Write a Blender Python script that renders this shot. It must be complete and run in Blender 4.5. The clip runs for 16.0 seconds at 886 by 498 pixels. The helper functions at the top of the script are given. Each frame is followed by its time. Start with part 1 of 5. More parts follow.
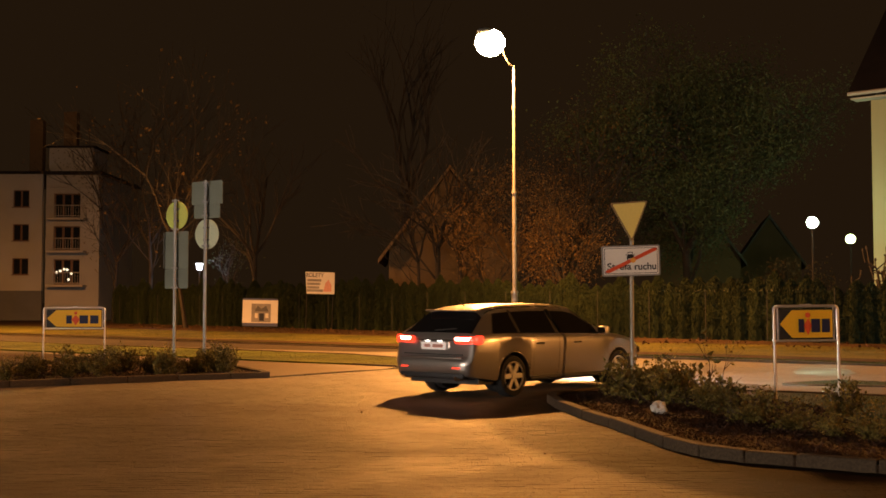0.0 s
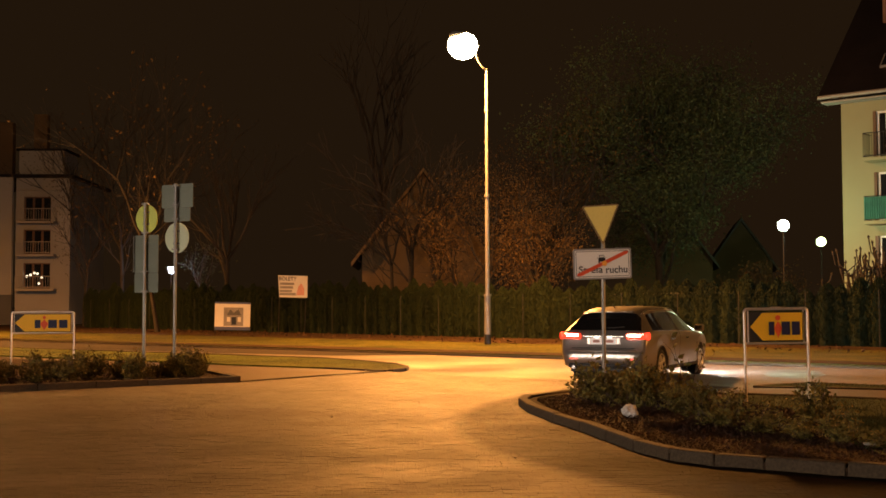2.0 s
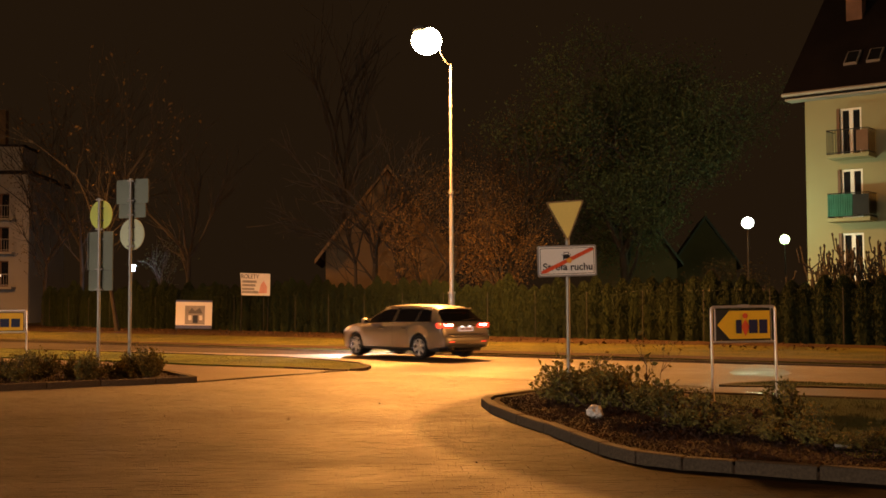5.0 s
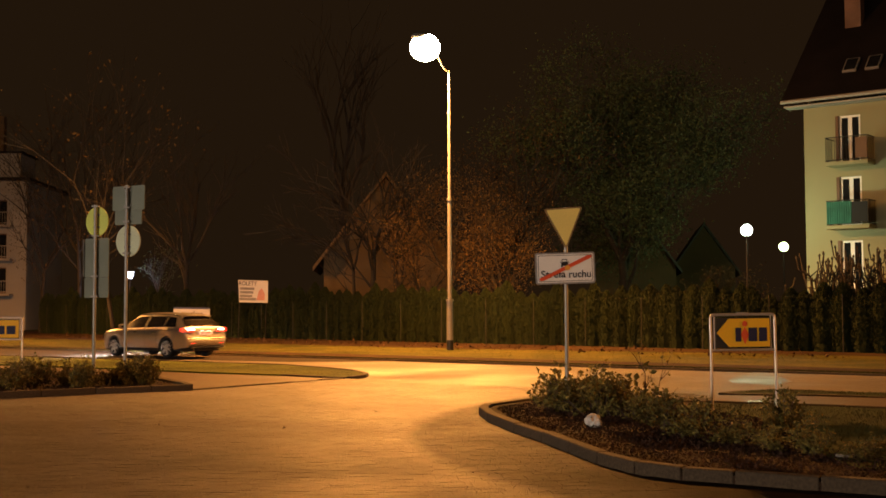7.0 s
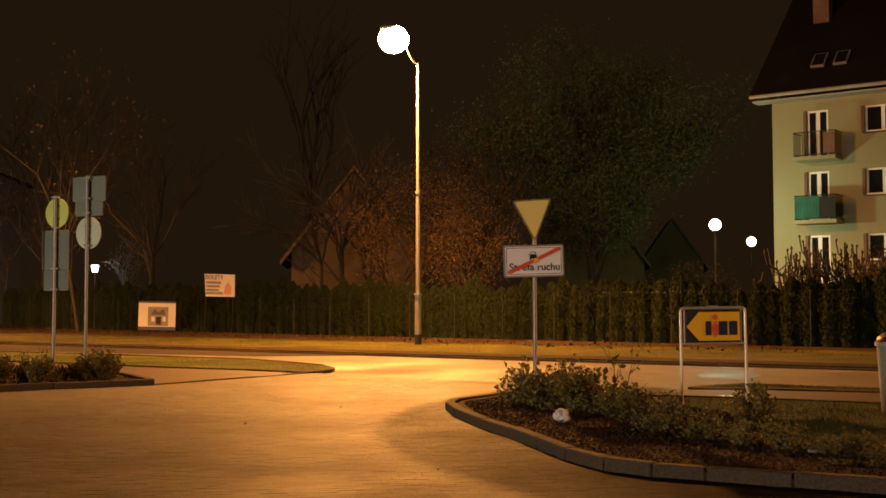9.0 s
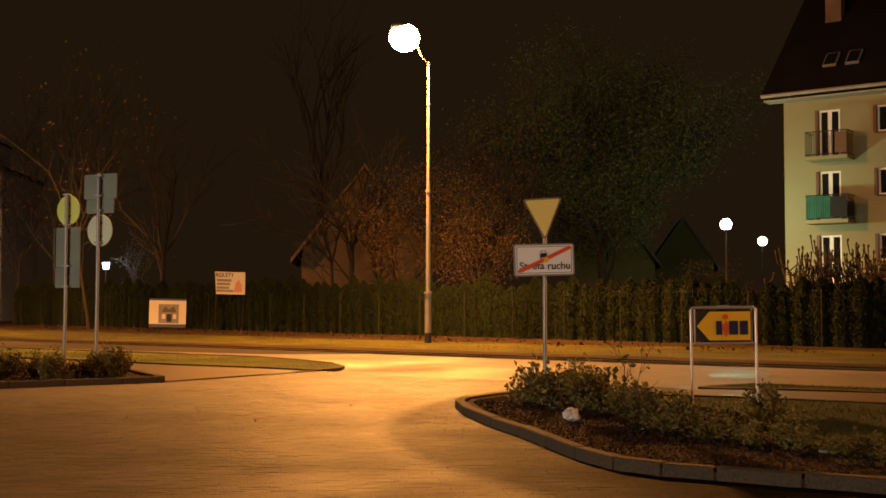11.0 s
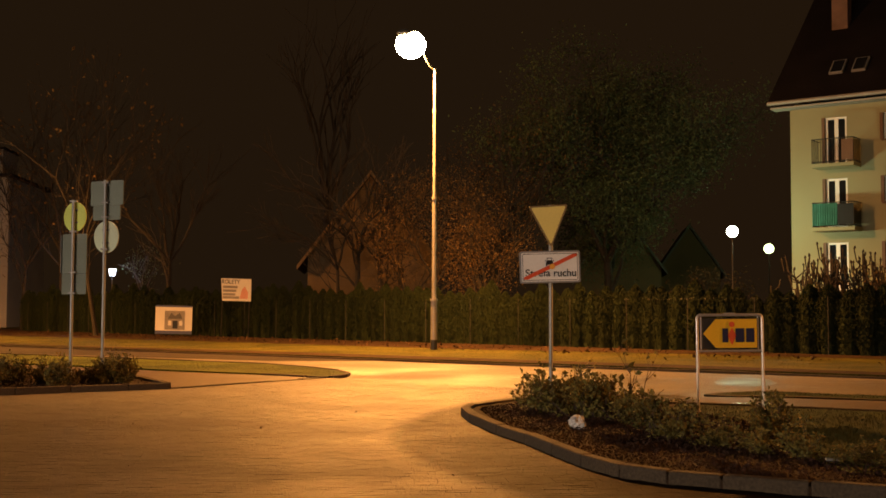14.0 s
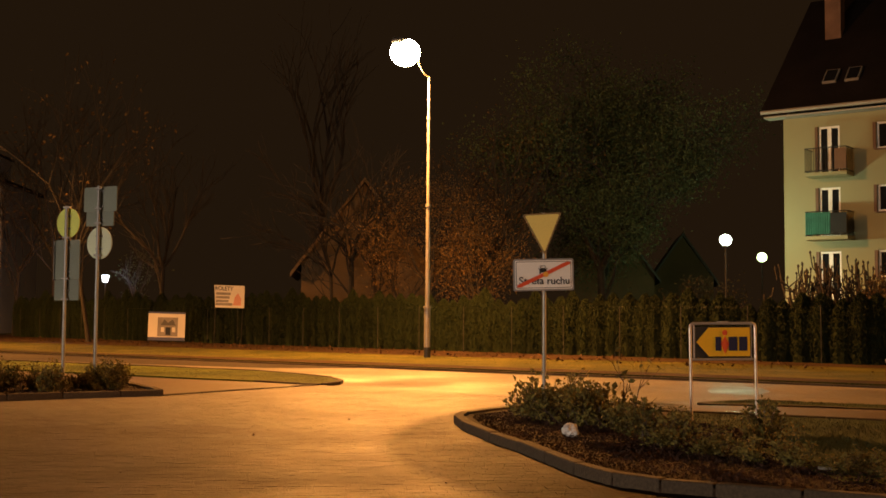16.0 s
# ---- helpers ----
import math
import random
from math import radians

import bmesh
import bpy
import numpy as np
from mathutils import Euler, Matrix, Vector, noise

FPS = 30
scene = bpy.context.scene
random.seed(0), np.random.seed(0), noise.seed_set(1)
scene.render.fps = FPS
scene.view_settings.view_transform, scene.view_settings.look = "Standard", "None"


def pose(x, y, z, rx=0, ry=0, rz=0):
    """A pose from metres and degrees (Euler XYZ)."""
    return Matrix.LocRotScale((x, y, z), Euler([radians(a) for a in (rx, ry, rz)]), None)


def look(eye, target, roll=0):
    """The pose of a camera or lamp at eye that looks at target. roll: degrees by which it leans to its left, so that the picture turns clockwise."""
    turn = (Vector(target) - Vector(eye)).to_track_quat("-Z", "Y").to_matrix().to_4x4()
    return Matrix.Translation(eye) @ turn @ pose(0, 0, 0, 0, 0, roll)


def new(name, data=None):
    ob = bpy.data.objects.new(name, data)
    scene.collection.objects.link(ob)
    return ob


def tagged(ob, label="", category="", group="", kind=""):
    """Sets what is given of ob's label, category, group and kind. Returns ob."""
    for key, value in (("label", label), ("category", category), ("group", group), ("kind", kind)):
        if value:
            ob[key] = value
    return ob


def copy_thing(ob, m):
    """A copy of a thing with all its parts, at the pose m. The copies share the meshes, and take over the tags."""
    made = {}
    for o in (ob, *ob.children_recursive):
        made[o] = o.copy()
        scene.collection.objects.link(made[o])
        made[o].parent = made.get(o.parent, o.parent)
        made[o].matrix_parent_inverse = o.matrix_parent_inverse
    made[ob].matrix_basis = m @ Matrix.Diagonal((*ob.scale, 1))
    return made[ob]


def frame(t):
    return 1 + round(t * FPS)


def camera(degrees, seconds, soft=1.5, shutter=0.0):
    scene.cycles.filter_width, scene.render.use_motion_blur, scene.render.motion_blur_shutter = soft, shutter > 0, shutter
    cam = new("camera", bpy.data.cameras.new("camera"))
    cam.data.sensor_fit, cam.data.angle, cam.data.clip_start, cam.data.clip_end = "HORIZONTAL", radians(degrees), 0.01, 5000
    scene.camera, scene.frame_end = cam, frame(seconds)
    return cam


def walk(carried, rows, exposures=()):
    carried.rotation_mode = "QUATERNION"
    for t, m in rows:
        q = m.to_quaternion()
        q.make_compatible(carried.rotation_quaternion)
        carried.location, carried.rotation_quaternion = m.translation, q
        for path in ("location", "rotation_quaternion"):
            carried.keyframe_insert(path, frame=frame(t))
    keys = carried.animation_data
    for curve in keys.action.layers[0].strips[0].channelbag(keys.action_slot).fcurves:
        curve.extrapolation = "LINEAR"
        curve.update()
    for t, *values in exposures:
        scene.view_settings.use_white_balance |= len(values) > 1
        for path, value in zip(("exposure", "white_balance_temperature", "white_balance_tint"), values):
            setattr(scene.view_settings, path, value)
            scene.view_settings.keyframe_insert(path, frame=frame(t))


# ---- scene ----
# The camera stands on a shop's car park; x right, y ahead, z up, origin on the ground below it.
cam = camera(42.14, 16.0, 1.6, 0.5)
PATH = [
    (0.0, -0.215, -0.936, 1.457, 2.673, 0.043, -0.487),
    (0.5, -0.210, -0.935, 1.455, 2.752, -0.006, -0.902),
    (1.0, -0.207, -0.935, 1.457, 2.724, -0.167, -1.255),
    (1.5, -0.192, -0.925, 1.455, 2.745, 0.014, -1.541),
    (2.0, -0.171, -0.875, 1.463, 2.828, 0.179, -1.774),
    (2.5, -0.128, -0.556, 1.474, 3.315, 0.145, -2.202),
    (3.0, -0.094, -0.463, 1.467, 3.698, -0.030, -2.704),
    (3.5, -0.086, -0.441, 1.463, 3.301, 0.127, -3.065),
    (4.0, -0.088, -0.435, 1.465, 2.812, 0.176, -3.358),
    (6.5, -0.090, -0.427, 1.472, 2.684, 0.253, -3.538),
    (7.0, -0.062, -0.311, 1.474, 3.065, 0.204, -3.555),
    (7.5, -0.004, -0.030, 1.452, 3.334, 0.112, -3.685),
    (8.0, 0.000, 0.000, 1.450, 3.436, 0.047, -4.193),
    (8.5, 0.000, 0.000, 1.450, 3.039, 0.045, -4.779),
    (9.0, 0.000, 0.000, 1.450, 2.802, 0.150, -5.081),
    (11.5, 0.000, 0.000, 1.450, 2.727, -0.052, -4.473),
    (12.0, 0.000, 0.000, 1.450, 2.809, 0.013, -4.436),
    (12.5, 0.000, 0.000, 1.450, 2.841, -0.139, -4.306),
    (13.0, 0.000, 0.000, 1.450, 2.849, -0.262, -4.236),
    (13.5, 0.000, 0.000, 1.450, 2.942, -0.300, -4.262),
    (14.0, 0.000, 0.000, 1.450, 3.077, -0.163, -4.291),
    (14.5, 0.000, 0.000, 1.450, 3.310, 0.023, -4.440),
    (15.0, 0.000, 0.000, 1.450, 3.425, -0.116, -4.492),
    (15.5, 0.000, 0.000, 1.450, 3.496, -0.300, -4.446),
    (16.0, 0.000, 0.000, 1.450, 3.450, -0.357, -4.619),
]
walk(cam, [(t, pose(x, y, z, 90 + p, r, yaw)) for t, x, y, z, p, r, yaw in PATH])

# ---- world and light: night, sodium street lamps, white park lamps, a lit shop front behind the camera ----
SODIUM = (1.0, 0.375, 0.07)
world = bpy.data.worlds.new("night_sky")
scene.world = world
world.use_nodes = True
world.node_tree.nodes["Background"].inputs[0].default_value = (1.0, 0.52, 0.22, 1)
world.node_tree.nodes["Background"].inputs[1].default_value = 0.0145
scene.view_settings.exposure = 0.0


def lamp(name, kind, place, watts, colour, size=0.2, spread=166):
    data = bpy.data.lights.new(name, kind)
    data.energy, data.color = watts, colour
    if kind != "AREA":
        data.shadow_soft_size = size
    if kind == "SPOT":
        data.spot_size, data.spot_blend = radians(spread), 0.55
    ob = new(name, data)
    ob.matrix_world = place
    return ob


# the luminaires throw their light down and out over the road, tilted a little towards it
lamp("street_lamp_light", "SPOT", look((1.85, 40.38, 10.72), (1.15, 37.6, 0.0)), 38000, SODIUM, 0.22, 177)
# the bulging bowl also spills light sideways and a little upwards
lamp("street_lamp_spill", "POINT", pose(1.85, 40.38, 10.74), 5200, SODIUM, 0.3)
lamp("street_lamp_spill", "POINT", pose(-23.9, 55.3, 10.74), 2500, SODIUM, 0.3)
lamp("street_lamp_light", "SPOT", look((-23.9, 55.3, 10.72), (-24.2, 56.0, 0.0)), 34000, SODIUM, 0.22, 180)
lamp("park_lamp_light", "POINT", pose(16.0, 48.0, 4.87), 640, (0.80, 1.0, 0.62), 0.2)
lamp("park_lamp_light", "POINT", pose(24.19, 66.0, 5.16), 600, (0.72, 1.0, 0.42), 0.2)
lamp("lantern_light", "POINT", pose(-16.24, 78.0, 3.97), 330, (0.62, 0.75, 1.0), 0.15)
lamp("street_lamp_light", "SPOT", look((37.1, 10.1, 10.72), (35.5, 8.6, 0.0)), 42000, SODIUM, 0.22, 174)
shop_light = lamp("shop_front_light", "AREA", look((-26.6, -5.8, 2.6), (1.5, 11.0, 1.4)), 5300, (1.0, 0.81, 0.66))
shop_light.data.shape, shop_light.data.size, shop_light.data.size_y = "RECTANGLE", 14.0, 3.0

# ---- materials ----


def mat(name, colour, rough=0.6, metal=0.0, vary=0.2, scale=6.0, bump=0.0, fine=40.0, glow=None, coat=0.0, tint=None, spread=0.0, glass=0.0, rvary=0.0):
    """A surface with a coarse stain and a fine grain in object space; spread: how far pieces differ from each other."""
    m = bpy.data.materials.new(name)
    m.use_nodes = True
    nt = m.node_tree
    bsdf = nt.nodes["Principled BSDF"]
    bsdf.inputs["Roughness"].default_value, bsdf.inputs["Metallic"].default_value = rough, metal
    bsdf.inputs["Coat Weight"].default_value = coat
    bsdf.inputs["Coat Roughness"].default_value = 0.14
    bsdf.inputs["Transmission Weight"].default_value = glass
    if glow:
        bsdf.inputs["Emission Color"].default_value = (*glow[:3], 1)
        bsdf.inputs["Emission Strength"].default_value = glow[3]
    co = nt.nodes.new("ShaderNodeTexCoord")
    a, b = nt.nodes.new("ShaderNodeTexNoise"), nt.nodes.new("ShaderNodeTexNoise")
    a.inputs["Scale"].default_value, b.inputs["Scale"].default_value = scale * 0.25, fine
    a.inputs["Detail"].default_value, b.inputs["Detail"].default_value = 5, 3
    for n in (a, b):
        nt.links.new(co.outputs["Object"], n.inputs["Vector"])
    add = nt.nodes.new("ShaderNodeMath")
    add.operation = "ADD"
    nt.links.new(a.outputs[0], add.inputs[0])
    nt.links.new(b.outputs[0], add.inputs[1])
    half = nt.nodes.new("ShaderNodeMath")
    half.operation, half.inputs[1].default_value = "MULTIPLY", 0.5
    nt.links.new(add.outputs[0], half.inputs[0])
    ramp = nt.nodes.new("ShaderNodeValToRGB")
    lo = [c * (1 - vary) for c in colour]
    hi = [min(1, c * (1 + vary)) for c in (tint or colour)]
    ramp.color_ramp.elements[0].position, ramp.color_ramp.elements[1].position = 0.36, 0.64
    ramp.color_ramp.elements[0].color, ramp.color_ramp.elements[1].color = (*lo, 1), (*hi, 1)
    nt.links.new(half.outputs[0], ramp.inputs[0])
    out = ramp.outputs[0]
    if spread:
        geo = nt.nodes.new("ShaderNodeNewGeometry")
        info = nt.nodes.new("ShaderNodeObjectInfo")
        s = nt.nodes.new("ShaderNodeMath")
        s.operation = "ADD"
        nt.links.new(geo.outputs["Random Per Island"], s.inputs[0])
        nt.links.new(info.outputs["Random"], s.inputs[1])
        rng = nt.nodes.new("ShaderNodeMapRange")
        rng.inputs["From Max"].default_value = 2.0
        rng.inputs["To Min"].default_value, rng.inputs["To Max"].default_value = 1 - spread, 1 + spread
        nt.links.new(s.outputs[0], rng.inputs["Value"])
        mul = nt.nodes.new("ShaderNodeVectorMath")
        mul.operation = "SCALE"
        nt.links.new(out, mul.inputs[0])
        nt.links.new(rng.outputs[0], mul.inputs["Scale"])
        out = mul.outputs[0]
    nt.links.new(out, bsdf.inputs["Base Color"])
    if rvary:
        rr = nt.nodes.new("ShaderNodeMapRange")
        rr.inputs["From Min"].default_value, rr.inputs["From Max"].default_value = 0.35, 0.65
        rr.inputs["To Min"].default_value, rr.inputs["To Max"].default_value = max(0.03, rough - rvary), min(1, rough + rvary)
        nt.links.new(a.outputs[0], rr.inputs["Value"])
        nt.links.new(rr.outputs[0], bsdf.inputs["Roughness"])
    if bump:
        bp = nt.nodes.new("ShaderNodeBump")
        bp.inputs["Strength"].default_value, bp.inputs["Distance"].default_value = bump, 0.02
        nt.links.new(b.outputs[0], bp.inputs["Height"])
        nt.links.new(bp.outputs[0], bsdf.inputs["Normal"])
    return m


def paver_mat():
    """Concrete blocks: glossier towards the road, with the lamp's falloff painted into their colour; darker in the bend
    round the shrub bed.
    """
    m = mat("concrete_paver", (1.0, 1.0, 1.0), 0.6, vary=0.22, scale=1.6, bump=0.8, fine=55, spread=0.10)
    nt = m.node_tree
    bsdf = nt.nodes["Principled BSDF"]
    link = bsdf.inputs["Base Color"].links[0]
    grain = link.from_socket
    geo = nt.nodes.new("ShaderNodeNewGeometry")

    def node(kind, op=None, **sockets):
        n = nt.nodes.new(kind)
        if op:
            n.operation = op
        for key, value in sockets.items():
            slot = n.inputs[int(key[1:])]
            if isinstance(value, bpy.types.NodeSocket):
                nt.links.new(value, slot)
            else:
                slot.default_value = value
        return n.outputs[0]

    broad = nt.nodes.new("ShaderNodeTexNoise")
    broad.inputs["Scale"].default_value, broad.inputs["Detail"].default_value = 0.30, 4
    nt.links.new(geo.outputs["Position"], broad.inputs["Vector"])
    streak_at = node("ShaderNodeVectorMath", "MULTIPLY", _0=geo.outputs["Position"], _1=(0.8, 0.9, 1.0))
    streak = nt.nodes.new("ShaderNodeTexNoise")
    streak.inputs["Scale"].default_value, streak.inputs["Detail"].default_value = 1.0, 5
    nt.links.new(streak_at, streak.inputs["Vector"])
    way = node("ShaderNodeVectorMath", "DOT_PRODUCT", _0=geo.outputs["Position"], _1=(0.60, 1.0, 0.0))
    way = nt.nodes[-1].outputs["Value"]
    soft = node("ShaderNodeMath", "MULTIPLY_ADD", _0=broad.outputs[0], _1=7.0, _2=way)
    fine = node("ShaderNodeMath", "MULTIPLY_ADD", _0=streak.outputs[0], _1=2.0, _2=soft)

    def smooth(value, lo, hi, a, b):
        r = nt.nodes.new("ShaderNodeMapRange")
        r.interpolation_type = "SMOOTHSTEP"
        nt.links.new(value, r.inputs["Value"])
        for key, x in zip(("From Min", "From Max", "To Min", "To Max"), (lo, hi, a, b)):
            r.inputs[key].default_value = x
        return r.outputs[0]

    # mask that paints the lamp's bright zone, dimming towards the camera and left
    lamplit = smooth(fine, 14.0, 25.0, 0.0, 1.0)
    # darker and less glossy inside a circle round the shrub bed
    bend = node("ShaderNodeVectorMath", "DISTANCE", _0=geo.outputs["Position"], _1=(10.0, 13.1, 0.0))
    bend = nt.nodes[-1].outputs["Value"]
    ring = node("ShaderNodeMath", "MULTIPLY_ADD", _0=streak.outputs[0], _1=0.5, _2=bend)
    arc_tone = smooth(ring, 9.65, 10.05, 0.40, 1.0)
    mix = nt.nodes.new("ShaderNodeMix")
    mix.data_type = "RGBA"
    nt.links.new(lamplit, mix.inputs["Factor"])
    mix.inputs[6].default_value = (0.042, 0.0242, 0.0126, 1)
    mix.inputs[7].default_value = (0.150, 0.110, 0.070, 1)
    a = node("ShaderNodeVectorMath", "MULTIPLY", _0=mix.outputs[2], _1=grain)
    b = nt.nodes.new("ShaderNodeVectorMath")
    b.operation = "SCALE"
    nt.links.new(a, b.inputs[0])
    nt.links.new(arc_tone, b.inputs["Scale"])
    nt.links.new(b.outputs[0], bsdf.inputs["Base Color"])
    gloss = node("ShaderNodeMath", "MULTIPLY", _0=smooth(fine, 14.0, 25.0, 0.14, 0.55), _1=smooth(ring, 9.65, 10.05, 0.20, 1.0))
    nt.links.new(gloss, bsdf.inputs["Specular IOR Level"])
    nt.links.new(smooth(streak.outputs[0], 0.30, 0.70, 0.58, 0.70), bsdf.inputs["Roughness"])
    return m


M = dict(
    asphalt=mat("damp_asphalt", (0.10, 0.08, 0.06), 0.62, vary=0.35, scale=1.2, bump=0.5, fine=60, rvary=0.2),
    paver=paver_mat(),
    asphalt_dark=mat("dark_asphalt", (0.040, 0.032, 0.025), 0.85, vary=0.35, scale=1.2, bump=0.5, fine=60),
    wet=mat("wet_asphalt", (0.05, 0.045, 0.04), 0.50, vary=0.3, scale=3.0, bump=0.12, fine=30, rvary=0.10),
    paver_bed=mat("paver_joint_sand", (0.040, 0.026, 0.016), 0.8, vary=0.3, scale=2),
    sidewalk=mat("worn_sidewalk_paving", (0.095, 0.064, 0.042), 0.6, vary=0.35, scale=2.0, bump=0.4, fine=30, rvary=0.1),
    kerb=mat("concrete_kerb", (0.066, 0.045, 0.026), 0.9, vary=0.35, scale=5, bump=0.5, fine=40, spread=0.12),
    grass=mat("autumn_turf", (0.040, 0.045, 0.008), 0.9, vary=0.5, scale=2.0, bump=0.6, fine=25, tint=(0.066, 0.058, 0.011)),
    island_grass=mat("short_green_turf", (0.056, 0.074, 0.010), 0.9, vary=0.5, scale=2.0, bump=0.6, fine=25, tint=(0.086, 0.096, 0.014)),
    blade=mat("grass_blades", (0.054, 0.058, 0.011), 0.7, vary=0.4, scale=1.0, tint=(0.078, 0.064, 0.013), spread=0.5),
    # darker turf for the lawn and strip: weak grazing lamp light put into colour
    lawn=mat("shaded_lawn", (0.020, 0.034, 0.006), 0.9, vary=0.5, scale=2.0, bump=1.0, fine=25, tint=(0.030, 0.042, 0.008)),
    lawn_blade=mat("shaded_grass_blades", (0.026, 0.046, 0.008), 0.7, vary=0.4, scale=1.0, tint=(0.045, 0.055, 0.010), spread=0.4),
    soil=mat("leaf_litter_soil", (0.036, 0.021, 0.012), 0.9, vary=0.5, scale=3.0, bump=1.0, fine=30),
    mulch=mat("bark_mulch", (0.050, 0.026, 0.017), 0.85, vary=0.45, scale=6.0, bump=1.0, fine=45, spread=0.32),
    fallen=mat("fallen_leaves", (0.055, 0.028, 0.012), 0.8, vary=0.5, scale=6.0, spread=0.6),
    galv=mat("galvanised_steel", (0.30, 0.29, 0.27), 0.5, 0.7, vary=0.15, scale=8, bump=0.05),
    white_steel=mat("white_painted_steel", (0.66, 0.57, 0.49), 0.36, 0.6, vary=0.1, scale=8),
    pole=mat("zinc_lamp_pole", (0.33, 0.31, 0.28), 0.45, 0.5, vary=0.2, scale=5, bump=0.1),
    fence=mat("weathered_fence_steel", (0.022, 0.022, 0.02), 0.8, 0.0, vary=0.2),
    black=mat("black_plastic", (0.015, 0.015, 0.016), 0.5, vary=0.2),
    dark=mat("dark_rubber", (0.012, 0.012, 0.012), 0.85, vary=0.3, bump=0.2),
    sign_back=mat("grey_sign_back", (0.205, 0.225, 0.175), 0.55, 0.3, vary=0.2, scale=4),
    disc_green=mat("yellow_green_sign_back", (0.64, 0.70, 0.15), 0.6, vary=0.15, scale=4),
    disc_grey=mat("pale_green_sign_back", (0.60, 0.64, 0.44), 0.6, vary=0.15, scale=4),
    sign_white=mat("white_sign_sheet", (0.84, 0.81, 0.76), 0.6, vary=0.04, scale=5),
    sign_edge=mat("grey_sign_rim", (0.30, 0.29, 0.28), 0.5, 0.3, vary=0.1),
    sign_yellow=mat("yellow_sign_sheet", (0.84, 0.68, 0.20), 0.6, vary=0.05, scale=5),
    sign_brown=mat("weathered_red_border", (0.24, 0.16, 0.07), 0.5, vary=0.1),
    red=mat("red_sign_sheet", (0.72, 0.10, 0.035), 0.45, vary=0.08),
    orange=mat("orange_sheen", (0.85, 0.40, 0.06), 0.4, vary=0.05),
    ink=mat("black_ink", (0.012, 0.012, 0.014), 0.55, vary=0.1),
    ad_yellow=mat("yellow_advert_sheet", (0.88, 0.47, 0.015), 0.7, vary=0.05, scale=4),
    ad_black=mat("black_advert_sheet", (0.02, 0.016, 0.014), 0.7, vary=0.2),
    ad_blue=mat("dark_blue_print", (0.010, 0.012, 0.05), 0.7, vary=0.1),
    ad_red=mat("red_print", (0.75, 0.09, 0.02), 0.7, vary=0.05),
    banner=mat("white_banner", (0.62, 0.58, 0.52), 0.6, vary=0.12, scale=3, bump=0.1),
    banner_blue=mat("navy_banner_print", (0.06, 0.07, 0.16), 0.6, vary=0.1),
    banner_grey=mat("grey_banner_print", (0.22, 0.20, 0.18), 0.6, vary=0.35, scale=8),
    banner_red=mat("pink_banner_print", (0.55, 0.26, 0.20), 0.6, vary=0.25, scale=6),
    thuja=mat("thuja_foliage", (0.0085, 0.0160, 0.0050), 0.95, vary=0.4, scale=3, tint=(0.0120, 0.0175, 0.0055), spread=0.35),
    shrub_leaf=mat("rose_leaves", (0.088, 0.112, 0.024), 0.7, vary=0.45, scale=4, tint=(0.165, 0.112, 0.028), spread=0.6),
    stem=mat("brown_stems", (0.07, 0.045, 0.03), 0.8, vary=0.3, scale=8),
    bark=mat("tree_bark", (0.024, 0.018, 0.013), 0.9, vary=0.4, scale=5, bump=0.8, fine=20),
    autumn=mat("autumn_leaves", (0.085, 0.050, 0.019), 0.85, vary=0.45, scale=2, tint=(0.130, 0.078, 0.028), spread=0.5),
    green_leaf=mat("dim_green_leaves", (0.045, 0.062, 0.02), 0.7, vary=0.4, scale=1, spread=0.5),
    cream=mat("cream_render", (0.29, 0.262, 0.14), 0.85, vary=0.1, scale=1.5, bump=0.15),
    grey_render=mat("pale_grey_render", (0.34, 0.31, 0.27), 0.85, vary=0.15, scale=1.2, bump=0.15),
    plinth=mat("dark_plinth_render", (0.10, 0.095, 0.09), 0.85, vary=0.2, scale=2),
    house_wall=mat("ochre_house_render", (0.135, 0.085, 0.042), 0.9, vary=0.35, scale=1.2, bump=0.3),
    roof=mat("dark_roof_tiles", (0.016, 0.012, 0.011), 0.7, vary=0.3, scale=3, bump=0.5, fine=12),
    fascia=mat("pale_fascia", (0.35, 0.31, 0.26), 0.7, vary=0.15),
    frame=mat("white_window_frame", (0.78, 0.77, 0.74), 0.4, vary=0.04),
    brown_wood=mat("brown_stained_wood", (0.12, 0.055, 0.025), 0.6, vary=0.3, scale=5),
    pane=mat("dark_window_glass", (0.012, 0.013, 0.015), 0.06, vary=0.1),
    iron=mat("black_railing_iron", (0.025, 0.022, 0.02), 0.5, 0.5, vary=0.2),
    green_cloth=mat("green_balcony_screen", (0.032, 0.15, 0.105), 0.7, vary=0.25, scale=10),
    chimney=mat("brick_chimney", (0.20, 0.12, 0.085), 0.9, vary=0.3, scale=6, bump=0.4),
    lamp_glow=mat("sodium_bowl", (0.9, 0.6, 0.3), 0.3, glow=(1.0, 0.72, 0.36, 60.0)),
    globe=mat("opal_globe", (0.9, 0.9, 0.9), 0.3, glow=(0.85, 1.0, 0.88, 14.0)),
    globe_green=mat("greenish_opal_globe", (0.9, 0.9, 0.8), 0.3, glow=(0.78, 1.0, 0.45, 8.0)),
    lantern=mat("bluish_lantern_glass", (0.9, 0.9, 0.9), 0.3, glow=(0.75, 0.8, 1.0, 10.0)),
    room_glow=mat("lit_room_lights", (0.9, 0.8, 0.6), 0.4, glow=(1.0, 0.85, 0.6, 1.6)),
    shop_glass=mat("lit_shop_glass", (0.8, 0.8, 0.75), 0.2, glow=(1.0, 0.9, 0.75, 1.0)),
